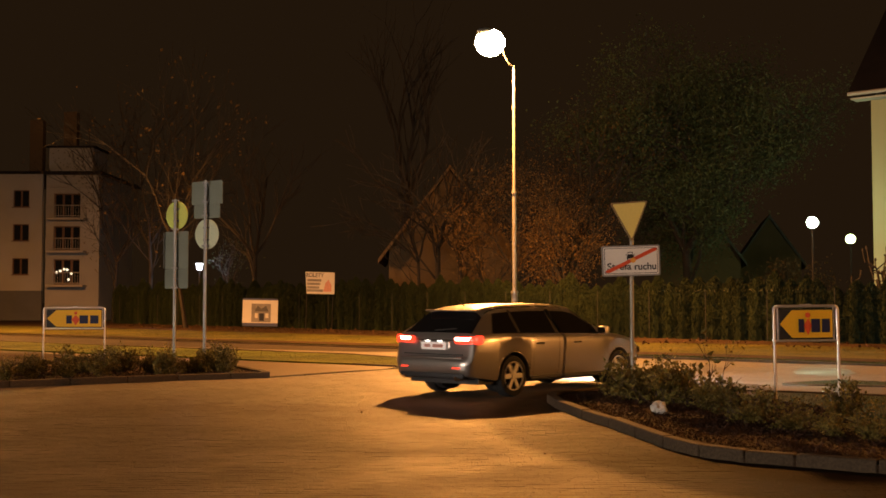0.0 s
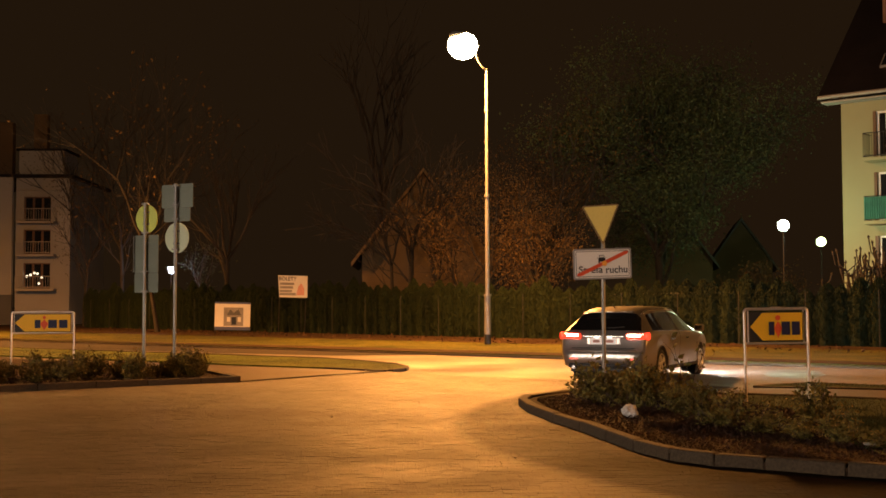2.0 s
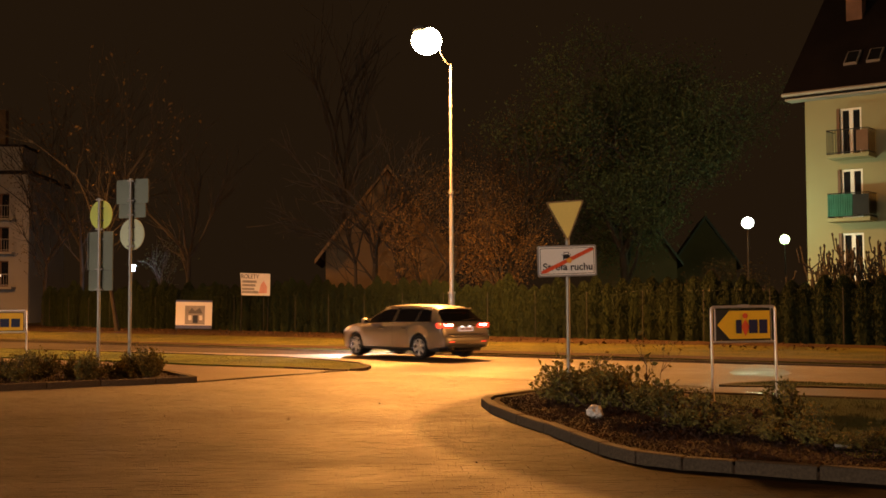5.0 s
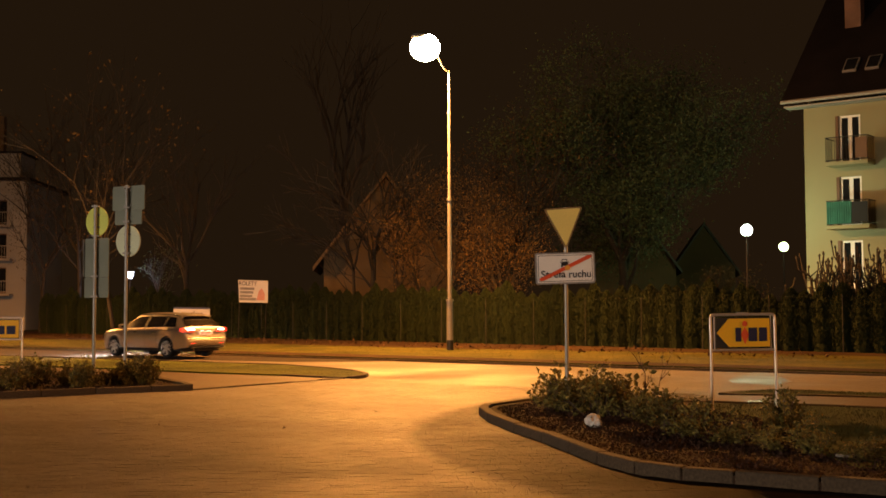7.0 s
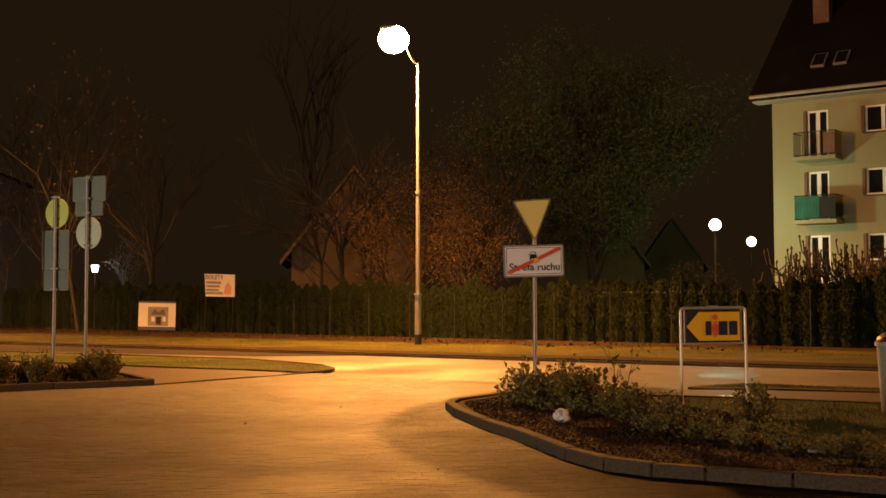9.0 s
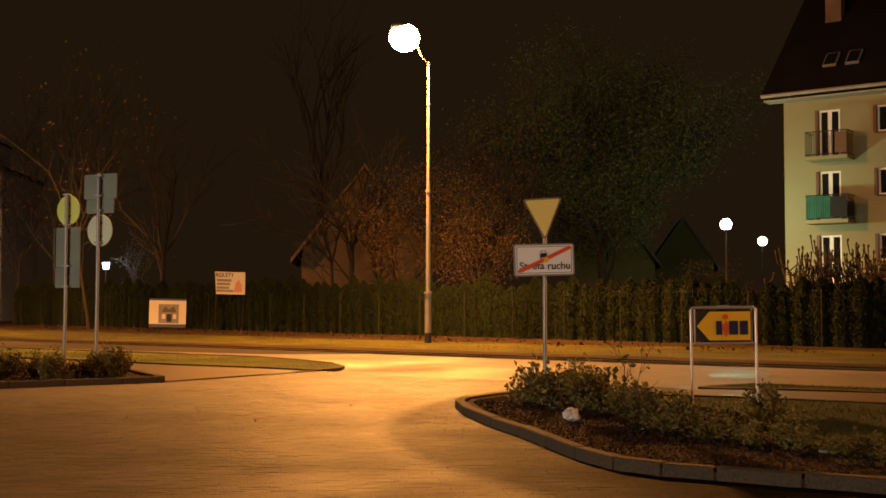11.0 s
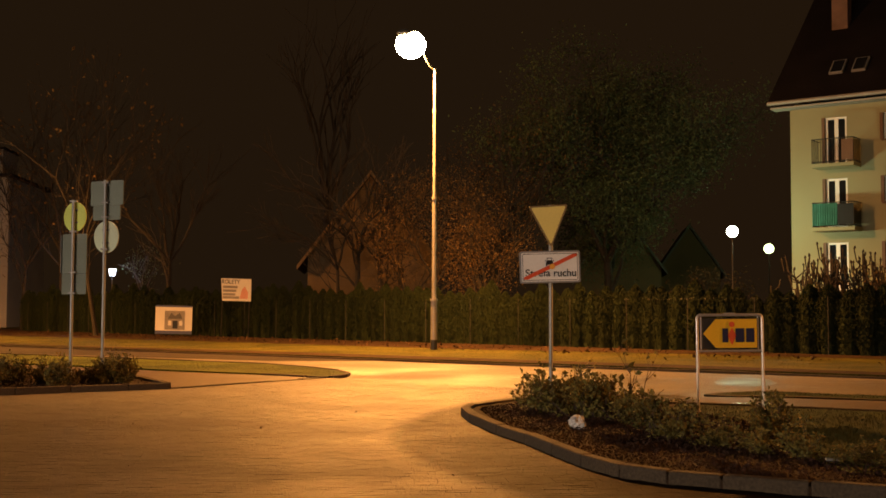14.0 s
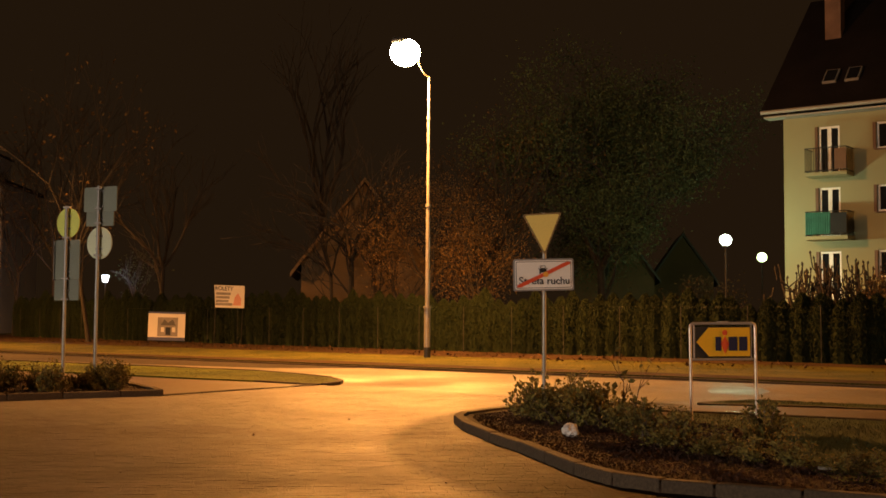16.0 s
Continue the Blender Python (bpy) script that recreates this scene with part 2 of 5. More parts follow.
    paint=mat("silver_grey_car_paint", (0.45, 0.42, 0.39), 0.33, 0.85, vary=0.03, scale=3, coat=0.35),
    trim=mat("matt_dark_trim", (0.02, 0.02, 0.022), 0.6, vary=0.2),
    tint_glass=mat("tinted_car_glass", (0.010, 0.009, 0.009), 0.12, vary=0.1),
    alloy=mat("alloy_rim", (0.72, 0.70, 0.67), 0.32, 0.45, vary=0.08),
    chrome=mat("chrome", (0.75, 0.74, 0.72), 0.12, 1.0, vary=0.05),
    tail_red=mat("red_tail_lens", (0.45, 0.012, 0.008), 0.2, glow=(1.0, 0.05, 0.02, 2.2), coat=0.5),
    tail_lit=mat("lit_tail_lamp", (0.9, 0.3, 0.2), 0.2, glow=(1.0, 0.40, 0.28, 20.0)),
    head_lit=mat("lit_headlamp", (0.9, 0.9, 0.9), 0.2, glow=(0.95, 0.97, 1.0, 11000.0)),
    # the plate glows by itself, in place of light from its lamps
    plate_white=mat("glowing_white_plate", (0.80, 0.72, 0.66), 0.4, glow=(1.0, 0.8, 0.7, 0.30)),
    plate_lamp=mat("plate_lamp", (0.9, 0.9, 0.85), 0.3, glow=(1.0, 0.9, 0.8, 3.0)),
    stone=mat("pale_stone", (0.66, 0.60, 0.54), 0.8, vary=0.25, scale=12, bump=0.4),
    puddle=mat("standing_water", (0.02, 0.02, 0.02), 0.20, vary=0.2, scale=2, bump=0.25, fine=18),
)

# porous surfaces that hardly shine, even at a low angle
for key, level in (("shrub_leaf", 0.2), ("autumn", 0.2), ("blade", 0.2), ("paver_bed", 0.1), ("asphalt_dark", 0.08), ("soil", 0.08), ("grass", 0.1), ("island_grass", 0.1), ("lawn", 0.1), ("mulch", 0.15), ("sidewalk", 0.3), ("kerb", 0.3), ("thuja", 0.2), ("fallen", 0.2), ("roof", 0.12), ("tint_glass", 0.3)):
    M[key].node_tree.nodes["Principled BSDF"].inputs["Specular IOR Level"].default_value = level

# ---- building blocks ----


def obj(name, bm, material, parent=None, label="", smooth=False):
    me = bpy.data.meshes.new(name)
    bm.normal_update()
    if smooth:
        for e in bm.edges:
            if len(e.link_faces) != 2 or e.calc_face_angle(0) > 0.75:
                e.smooth = False
    bm.to_mesh(me)
    bm.free()
    if smooth:
        for p in me.polygons:
            p.use_smooth = True
    me.materials.append(material)
    ob = new(name, me)
    ob.parent = parent
    return tagged(ob, label)


def part(name, bm, material, parent, label="", smooth=False):
    return obj(name, bm, material, parent, label, smooth)


def raw(name, verts, faces, material, parent=None, label="", smooth=False):
    me = bpy.data.meshes.new(name)
    me.from_pydata([tuple(map(float, v)) for v in verts], [], [tuple(map(int, f)) for f in faces])
    me.update()
    if smooth:
        for p in me.polygons:
            p.use_smooth = True
    me.materials.append(material)
    ob = new(name, me)
    ob.parent = parent
    return tagged(ob, label)


def thing(name, m, label, category, group="", kind=""):
    ob = new(name)
    ob.matrix_world = m
    ob.empty_display_size = 0.2
    return tagged(ob, label, category, group, kind)


def box(bm, x, y, z, sx, sy, sz, bevel=0.0, turn=None):
    """A box centred at x, y, z."""
    m = Matrix.Translation((x, y, z)) @ (turn or Matrix.Identity(4)) @ Matrix.Diagonal((sx, sy, sz, 1))
    vs = bmesh.ops.create_cube(bm, size=1.0, matrix=m)["verts"]
    if bevel:
        es = list({e for v in vs for e in v.link_edges})
        bmesh.ops.bevel(bm, geom=es, offset=bevel, segments=2, affect="EDGES", profile=0.5)
    return bm


def boxed(*a, **k):
    return box(bmesh.new(), *a, **k)


def rod(bm, a, b, r, r2=None, seg=10):
    a, b = Vector(a), Vector(b)
    d = b - a
    m = Matrix.Translation((a + b) / 2) @ d.to_track_quat("Z", "Y").to_matrix().to_4x4()
    bmesh.ops.create_cone(bm, cap_ends=True, segments=seg, radius1=r, radius2=r if r2 is None else r2, depth=d.length, matrix=m)
    return bm


def rodded(*a, **k):
    return rod(bmesh.new(), *a, **k)


def ball(bm, c, r, seg=16, squash=1.0):
    bmesh.ops.create_uvsphere(bm, u_segments=seg, v_segments=max(6, seg // 2), radius=r, matrix=Matrix.Translation(c) @ Matrix.Diagonal((1, 1, squash, 1)))
    return bm


def slab(points, y0, y1, bevel=0.0):
    """A flat panel of outline points (x, z), from y0 (front) to y1 (back)."""
    bm = bmesh.new()
    f = bm.faces.new([bm.verts.new((x, y0, z)) for x, z in points])
    r = bmesh.ops.extrude_face_region(bm, geom=[f])
    bmesh.ops.translate(bm, verts=[v for v in r["geom"] if isinstance(v, bmesh.types.BMVert)], vec=(0, y1 - y0, 0))
    bmesh.ops.recalc_face_normals(bm, faces=bm.faces)
    return bm


def rounded(points, r, n=5):
    """The outline with its corners rounded."""
    out, k = [], len(points)
    for i in range(k):
        a, b, c = Vector(points[i - 1]), Vector(points[i]), Vector(points[(i + 1) % k])
        p, q = b + (a - b).normalized() * r, b + (c - b).normalized() * r
        for j in range(n + 1):
            s = j / n
            out.append(tuple((1 - s) ** 2 * p + 2 * s * (1 - s) * b + s * s * q))
    return out


def rect(x0, z0, x1, z1):
    return [(x0, z0), (x1, z0), (x1, z1), (x0, z1)]


def disc(cx, cz, r, n=32):
    return [(cx + r * math.cos(2 * math.pi * i / n), cz + r * math.sin(2 * math.pi * i / n)) for i in range(n)]


def sheet(name, poly, z, material, label="", category="", kind="structure", depth=0.0):
    """A level patch of ground of outline poly, with a skirt of that depth."""
    bm = bmesh.new()
    f = bm.faces.new([bm.verts.new((x, y, z)) for x, y in poly])
    if f.normal.z < 0:
        f.normal_flip()
    f.normal_update()
    if f.normal.z < 0:
        f.normal_flip()
    if depth:
        r = bmesh.ops.extrude_face_region(bm, geom=[f])
        bmesh.ops.translate(bm, verts=[v for v in r["geom"] if isinstance(v, bmesh.types.BMVert)], vec=(0, 0, -depth))
        bmesh.ops.recalc_face_normals(bm, faces=bm.faces)
    bmesh.ops.triangulate(bm, faces=[g for g in bm.faces if len(g.verts) > 4])
    return tagged(obj(name, bm, material), label, category, kind=kind)


def lettering(name, text, size, place, material, parent, depth=0.002, width=None):
    """Raised letters as a mesh, standing upright and facing -y; place: the middle of the line."""
    cu = bpy.data.curves.new(name, "FONT")
    cu.body, cu.size, cu.extrude, cu.align_x, cu.align_y, cu.offset = text, size, depth, "CENTER", "CENTER", size * 0.012
    ob = new(name + "_curve", cu)
    me = bpy.data.meshes.new_from_object(ob.evaluated_get(bpy.context.evaluated_depsgraph_get()))
    bpy.data.objects.remove(ob)
    if width:
        xs = [v.co.x for v in me.vertices]
        k = width / (max(xs) - min(xs))
        for v in me.vertices:
            v.co.x *= k
    me.materials.clear()
    me.materials.append(material)
    out = new(name, me)
    out.parent = parent
    out.matrix_basis = Matrix.Translation(place) @ pose(0, 0, 0, 90)
    return out


def leaves(n, spread, size, rng, shape=None, up=0.3):
    """n small folded leaves (two triangles each) at places given by spread(rng)."""
    verts, faces = [], []
    for _ in range(n):
        c = Vector(spread(rng))
        d = Vector((rng.uniform(-1, 1), rng.uniform(-1, 1), rng.uniform(-1, 1) + up)).normalized()
        s = d.orthogonal().normalized()
        s.rotate(Matrix.Rotation(rng.uniform(0, 6.28), 3, d))
        l = size * rng.uniform(0.6, 1.4)
        w = l * (shape or 0.5)
        k = len(verts)
        nrm = d.cross(s) * w * 0.3
        verts += [c, c + d * l * 0.5 + s * w * 0.5 + nrm, c + d * l, c + d * l * 0.5 - s * w * 0.5 + nrm]
        faces += [(k, k + 1, k + 2), (k, k + 2, k + 3)]
    return verts, faces


def prism(verts, faces, a, b, r0, r1, n=5):
    d = (b - a).normalized()
    s = d.orthogonal().normalized()
    u = d.cross(s)
    k = len(verts)
    for p, r in ((a, r0), (b, r1)):
        for i in range(n):
            w = 2 * math.pi * i / n
            verts.append(p + (s * math.cos(w) + u * math.sin(w)) * r)
    for i in range(n):
        j = (i + 1) % n
        faces.append((k + i, k + j, k + n + j, k + n + i))


def branch(verts, faces, tips, a, d, length, r, level, rng, bend=0.25, fork=(2, 3), angle=(0.3, 0.8), lift=0.15):
    """A limb of three bent pieces that forks on; tips gathers the ends."""
    n = 3
    for i in range(n):
        d = (d + Vector((rng.uniform(-bend, bend), rng.uniform(-bend, bend), rng.uniform(-bend, bend) * 0.5 + lift * 0.3))).normalized()
        b = a + d * length / n
        prism(verts, faces, a, b, r * (1 - 0.13 * i), r * (1 - 0.13 * (i + 1)), 6 if r > 0.05 else 4 if r > 0.015 else 3)
        a = b
        tips.append((a.copy(), r))
        if level and i < n - 1 and rng.random() < 0.55:
            side = d.orthogonal().normalized()
            side.rotate(Matrix.Rotation(rng.uniform(0, 6.28), 3, d))
            w = rng.uniform(*angle)
            branch(verts, faces, tips, a, (d * math.cos(w) + side * math.sin(w)).normalized(), length * rng.uniform(0.5, 0.75), r * 0.5, level - 1, rng, bend, fork, angle, lift)
    if level:
        for _ in range(rng.randint(*fork)):
            side = d.orthogonal().normalized()
            side.rotate(Matrix.Rotation(rng.uniform(0, 6.28), 3, d))
            w = rng.uniform(*angle)
            branch(verts, faces, tips, a, (d * math.cos(w) + side * math.sin(w)).normalized(), length * rng.uniform(0.6, 0.85), r * 0.58, level - 1, rng, bend, fork, angle, lift)

# ---- ground, road, car park ----


def verge_y(x):
    return 35.0 - 0.87 * x


def hedge_y(x):
    return 54.5 - 1.117 * x


def inside(poly, x, y):
    hit, k = False, len(poly)
    for i in range(k):
        (x0, y0), (x1, y1) = poly[i - 1], poly[i]
        if (y0 > y) != (y1 > y) and x < (x1 - x0) * (y - y0) / (y1 - y0) + x0:
            hit = not hit
    return hit


BED_RIGHT = [(1.46, 16.0), (1.48, 15.0), (1.66, 13.6), (1.85, 12.6), (1.98, 11.6), (2.10, 10.7), (2.30, 10.0), (2.62, 9.6), (3.0, 9.33), (3.58, 8.92),
             (4.2, 8.5), (6.0, 7.3), (9.0, 5.3), (15.0, 9.0), (7.6, 15.35), (5.9, 16.45), (5.0, 17.0), (3.4, 18.3), (2.5, 17.9), (1.95, 17.2), (1.62, 16.7)]
BED_LEFT = [(-16.0, 13.2), (-11.0, 16.8), (-5.8, 20.2), (-5.0, 20.75), (-4.1, 21.2), (-3.4, 21.55), (-3.7, 22.4), (-4.5, 24.2), (-6.0, 25.9), (-9.0, 29.0), (-20.0, 37.0)]
ISLAND = [(-0.25, 26.4), (-0.32, 25.6), (-0.6, 25.0), (-1.05, 25.15), (-2.05, 26.1), (-4.0, 27.5), (-6.4, 29.5), (-9.0, 31.4), (-22.0, 41.0), (-40.0, 55.0),
          (-40.0, 62.5), (-22.0, 47.0), (-9.4, 36.3), (-4.6, 32.6), (-2.4, 30.8), (-1.2, 29.0), (-0.5, 27.6)]
STRIP = [(6.05, 19.75), (6.5, 20.2), (7.3, 20.55), (9.5, 19.0), (20.0, 11.6), (19.5, 10.8), (9.1, 18.2), (7.4, 19.1), (6.4, 19.35)]
LOT = [(-60, -60), (60, -60), (60, -27.8), (12.0, 13.96), (-2.0, 26.14), (-30.0, 50.5), (-60.0, 50.5)]

sheet("ground", [(-3000, -600), (3000, -600), (3000, 4000), (-3000, 4000)], -0.09, M["soil"], "dark soil and leaf litter under trees", "ground")
sheet("road", [(-90.0, verge_y(-90)), (60.0, verge_y(60)), (60.0, verge_y(60) - 16), (-90.0, verge_y(-90) - 16)], -0.03, M["asphalt"], "damp worn asphalt road lit by a sodium lamp", "road")
sheet("pavement", LOT, -0.0045, M["paver_bed"], "car park paved in worn concrete blocks", "pavement")
sheet("verge", [(-90.0, verge_y(-90) + 0.15), (-90.0, 170), (60, 22), (60.0, verge_y(60) + 0.15)], 0.045, M["grass"], "yellowish autumn grass verge beside the road", "grass verge", depth=0.12)
sheet("soil_strip", [(-40.0, hedge_y(-40) - 15), (-14.5, 59.5), (-3.6, 49.2), (4.8, 41.2), (11.5, 37.0), (24.0, 25.5), (24.0, hedge_y(24) + 4), (-40.0, hedge_y(-40) + 4)], 0.052, M["soil"], "dark brown soil and leaf litter below the hedge", "soil")
sheet("far_lane", [(0.5, 34.0), (-2.5, 34.0), (-9.7, 38.6), (-16.0, 43.0), (-40.0, 62.0), (-40.0, verge_y(-40) - 0.1), (-9.7, verge_y(-9.7) - 0.1), (9.0, verge_y(9) - 0.1), (9.0, verge_y(9) - 0.6), (4.0, verge_y(4) - 0.7)], -0.026, M["asphalt_dark"], "darker asphalt strip along the far side of the road", "road lane")
sheet("earth_edge", [(-40.0, verge_y(-40) + 0.2), (-40.0, 68.5), (-11.9, 46.6), (-3.0, 39.9), (1.2, 36.3), (4.0, 33.6), (9.5, 28.9), (16.0, 22.4), (20.0, verge_y(20) + 0.2)], 0.050, M["soil"], "bare dark earth along the kerb", "bare earth")
sheet("flower_bed_right", BED_RIGHT, 0.07, M["soil"], "planting bed of dark bark mulch behind concrete kerb", "flower bed", depth=0.15)
sheet("flower_bed_left", BED_LEFT, 0.07, M["soil"], "planting bed of dark soil behind concrete kerb", "flower bed", depth=0.15)
sheet("grass_island", ISLAND, 0.035, M["island_grass"], "kerbed island of short worn grass", "grass island", depth=0.15)
sheet("grass_strip", STRIP, 0.010, M["lawn"], "narrow kerbed strip of dark grass beside the road", "grass strip", depth=0.15)
sheet("lawn", [(4.2, 9.6), (6.5, 8.4), (13.5, 9.4), (7.5, 15.2), (5.9, 16.3), (4.9, 16.8), (4.35, 16.0), (4.9, 14.2), (4.3, 12.0)], 0.082, M["lawn"], "patch of lawn behind the shrubs, shade put into its colour", "lawn")
sheet("sidewalk_left", [(-3.3, 21.75), (-0.75, 24.75), (-2.1, 25.95), (-4.1, 27.3), (-6.5, 29.3), (-9.1, 31.2), (-12, 33.2), (-8.8, 29.2), (-5.9, 26.1), (-4.4, 24.3), (-3.6, 22.4)], 0.012, M["sidewalk"], "sidewalk of small pale paving blocks", "sidewalk")
sheet("sidewalk_right", [(3.5, 18.5), (5.1, 17.15), (6.0, 16.6), (7.7, 15.5), (15.2, 9.3), (19.4, 10.6), (9.0, 18.1), (7.3, 19.0), (6.2, 19.3), (4.6, 19.6)], -0.004, M["sidewalk"], "damp reddish sidewalk beside the lawn", "sidewalk")
sheet("wet_patch", [(7.3, 22.9), (7.7, 22.3), (8.2, 22.5), (8.7, 23.3), (9.0, 24.6), (8.8, 25.3), (8.4, 25.4), (7.9, 24.7), (7.5, 23.8)], -0.026, M["wet"], "dark wet patch on the asphalt", "wet patch")
sheet("puddle", [(5.55, 17.75), (6.0, 17.55), (6.45, 17.5), (6.5, 17.75), (6.05, 17.95), (5.6, 17.98)], 0.002, M["puddle"], "thin puddle on the sidewalk", "puddle")


def kerb_row(line, name, top, label, width=0.13, step=1.0, deep=0.25):
    """Kerb stones, one object each, along a line of points; they stand proud of the ground by top."""
    run = thing(name, pose(0, 0, 0), label, "kerb", kind="structure")
    pts = [Vector((x, y, 0)) for x, y in line]
    i, rng = 0, random.Random(5)
    pieces = []
    for a, b in zip(pts, pts[1:]):
        n = max(1, round((b - a).length / step))
        pieces += [(a.lerp(b, k / n), a.lerp(b, (k + 1) / n)) for k in range(n)]
    for a, b in pieces:
        d = b - a
        bm = bmesh.new()
        box(bm, 0, width / 2 - 0.008, top / 2 - deep / 2 + rng.uniform(-0.006, 0.006), d.length - 0.014, width + rng.uniform(-0.004, 0.004), top + deep, bevel=0.015)
        ob = part("kerb_stone", bm, M["kerb"], run)
        ob.matrix_basis = Matrix.Translation((a + b) / 2) @ Matrix.Rotation(math.atan2(d.y, d.x), 4, "Z")
    return run


kerb_row(BED_RIGHT[20:] + BED_RIGHT[:13], "kerb_right", 0.115, "grey concrete kerb stones round the shrub bed")
kerb_row([BED_RIGHT[k] for k in (14, 15, 16, 17, 18, 19, 20)], "kerb_right_back", 0.10, "low concrete kerb stones behind the shrub bed")
kerb_row(BED_LEFT[:9], "kerb_left", 0.115, "grey concrete kerb stones along the planting bed")
kerb_row([(-3.4, 21.55), (-2.2, 23.05), (-0.6, 25.0)], "flush_kerb", 0.02, "flush row of kerb stones at the sidewalk")
kerb_row([ISLAND[k] for k in (16, 0, 1, 2, 3, 4)], "kerb_island", 0.045, "pale concrete kerb round the grass island")
kerb_row([ISLAND[k] for k in (10, 11, 12, 13, 14, 15, 16)], "kerb_island_road", 0.06, "lit concrete kerb between road and grass island", step=1.5)
kerb_row([(x, verge_y(x)) for x in (-40, -20, -5, 8, 20, 32)][::-1], "kerb_verge", 0.02, "concrete kerb along the far side of the road", step=2.0)
kerb_row([STRIP[k] for k in (4, 3, 2, 1, 0, 8, 7, 6, 5)], "kerb_strip", 0.014, "concrete kerb round a narrow grass strip")

# tufts of grass, mulch chips and fallen leaves


def scatter(name, polys, count, z, material, size, label, category, seed, shape=0.16, up=2.2, rise=0.0):
    rng = random.Random(seed)
    spots = []
    xs, ys = [p[0] for p in polys], [p[1] for p in polys]
    while len(spots) < count:
        x, y = rng.uniform(min(xs), max(xs)), rng.uniform(min(ys), max(ys))
        if inside(polys, x, y):
            spots.append((x, y, z + rng.uniform(0, rise)))
    it = iter(spots)
    v, f = leaves(count, lambda r: next(it), size, rng, shape, up)
    return tagged(raw(name, v, f, material), label, category, kind="stuff")


scatter("grass_blades", [(-0.5, 25.3), (-2.2, 26.4), (-9.0, 31.6), (-16.0, 36.7), (-16.0, 41.6), (-9.4, 36.0), (-2.5, 30.5), (-0.5, 27.4)], 16000, 0.032, M["blade"], 0.026, "short uneven grass blades on the island", "grass", 11)
scatter("grass_blades", [(-20.0, 53.2), (-11.9, 46.9), (-3.0, 40.2), (4.0, 33.9), (9.5, 29.2), (14.0, 24.8), (14.0, 34.6), (4.8, 41.4), (-3.6, 49.4), (-20.0, 65.0)], 20000, 0.042, M["blade"], 0.04, "yellowish grass blades on the verge", "grass", 12)
scatter("grass_blades", [(4.6, 9.8), (6.5, 8.6), (13.0, 9.4), (7.4, 15.0), (5.9, 16.1), (4.9, 16.5), (4.6, 15.5), (5.0, 14.0), (4.5, 12.0)], 14000, 0.08, M["lawn_blade"], 0.042, "short grass blades on the lawn, shade put into their colour", "grass", 13)
scatter("grass_blades", [(6.4, 19.7), (7.3, 20.3), (14, 15.6), (13.6, 15.2), (7.4, 19.3)], 3500, 0.008, M["lawn_blade"], 0.04, "short grass blades on the strip", "grass", 14)
scatter("mulch_chips", [(1.7, 16.2), (1.75, 14.0), (2.2, 11.0), (2.6, 10.0), (3.4, 9.4), (6.0, 7.9), (6.6, 8.6), (4.4, 11), (4.9, 14.5), (4.2, 16.8), (2.6, 17.5)], 22000, 0.072, M["mulch"], 0.03, "bark chips and dead leaves in the shrub bed", "mulch", 15, 0.6, 0.1, 0.012)
scatter("mulch_chips", [(-12.0, 16.5), (-5.8, 20.4), (-3.6, 21.7), (-4.6, 24.0), (-9.0, 28.5)], 9000, 0.072, M["mulch"], 0.035, "bark chips and dead leaves in the planting bed", "mulch", 16, 0.6, 0.1, 0.012)
scatter("fallen_leaves", [(x, hedge_y(x) - 9) for x in (-20, 14)] + [(x, hedge_y(x) - 1) for x in (14, -20)], 1000, 0.05, M["fallen"], 0.12, "fallen brown leaves below the hedge", "leaves", 17, 0.8, 0.1, 0.02)
scatter("fallen_leaves", [(-7, 8.2), (1.5, 8.2), (1.4, 22), (-3, 21)], 16, 0.006, M["fallen"], 0.03, "a few leaves and scraps on the paving", "leaves", 18, 0.7, 0.1, 0.004)

# ---- signs ----


def give_way_sign():
    s = thing("give_way_sign", pose(2.985, 17.52, 0.07), "yellow triangular sign over a white zone-end plate on a steel post", "road sign")
    part("post", rodded((0, 0.05, -0.1), (0, 0.05, 3.02), 0.032, seg=14), M["galv"], s, smooth=True)
    tilt = pose(0, 0, 0, 0, -4.0, 0)
    tri = [(-0.31, 0.31), (0.31, 0.31), (0.0, -0.345)]
    a = part("triangle", slab(rounded(tri[::-1], 0.05), 0.0, 0.025), M["sign_brown"], s, "weathered triangle with a dull border")
    a.matrix_basis = Matrix.Translation((-0.025, -0.01, 2.70)) @ tilt
    tri2 = [(-0.272, 0.287), (0.272, 0.287), (0.0, -0.295)]
    part("triangle_face", slab(rounded(tri2[::-1], 0.035), -0.004, 0.004), M["sign_yellow"], a, "pale yellow face")
    b = part("zone_plate", slab(rounded(rect(-0.47, -0.247, 0.47, 0.247), 0.04), 0.0, 0.03), M["sign_edge"], s, "white plate with a grey rim")
    b.matrix_basis = Matrix.Translation((-0.02, -0.01, 2.06)) @ pose(0, 0, 0, 0, -1.6, 0)
    part("plate_face", slab(rounded(rect(-0.445, -0.222, 0.445, 0.222), 0.03), -0.004, 0.004), M["sign_white"], b, "white face")
    part("rim_line", slab(rounded(rect(-0.428, -0.205, 0.428, 0.205), 0.025), -0.006, 0.002), M["ink"], b)
    part("plate_field", slab(rounded(rect(-0.420, -0.197, 0.420, 0.197), 0.022), -0.008, 0.002), M["sign_white"], b)
    icon = bmesh.new()
    for x0, z0, x1, z1 in ((-0.055, 0.03, 0.055, 0.085), (-0.04, 0.085, 0.04, 0.098), (-0.042, 0.098, -0.034, 0.125), (0.034, 0.098, 0.042, 0.125),
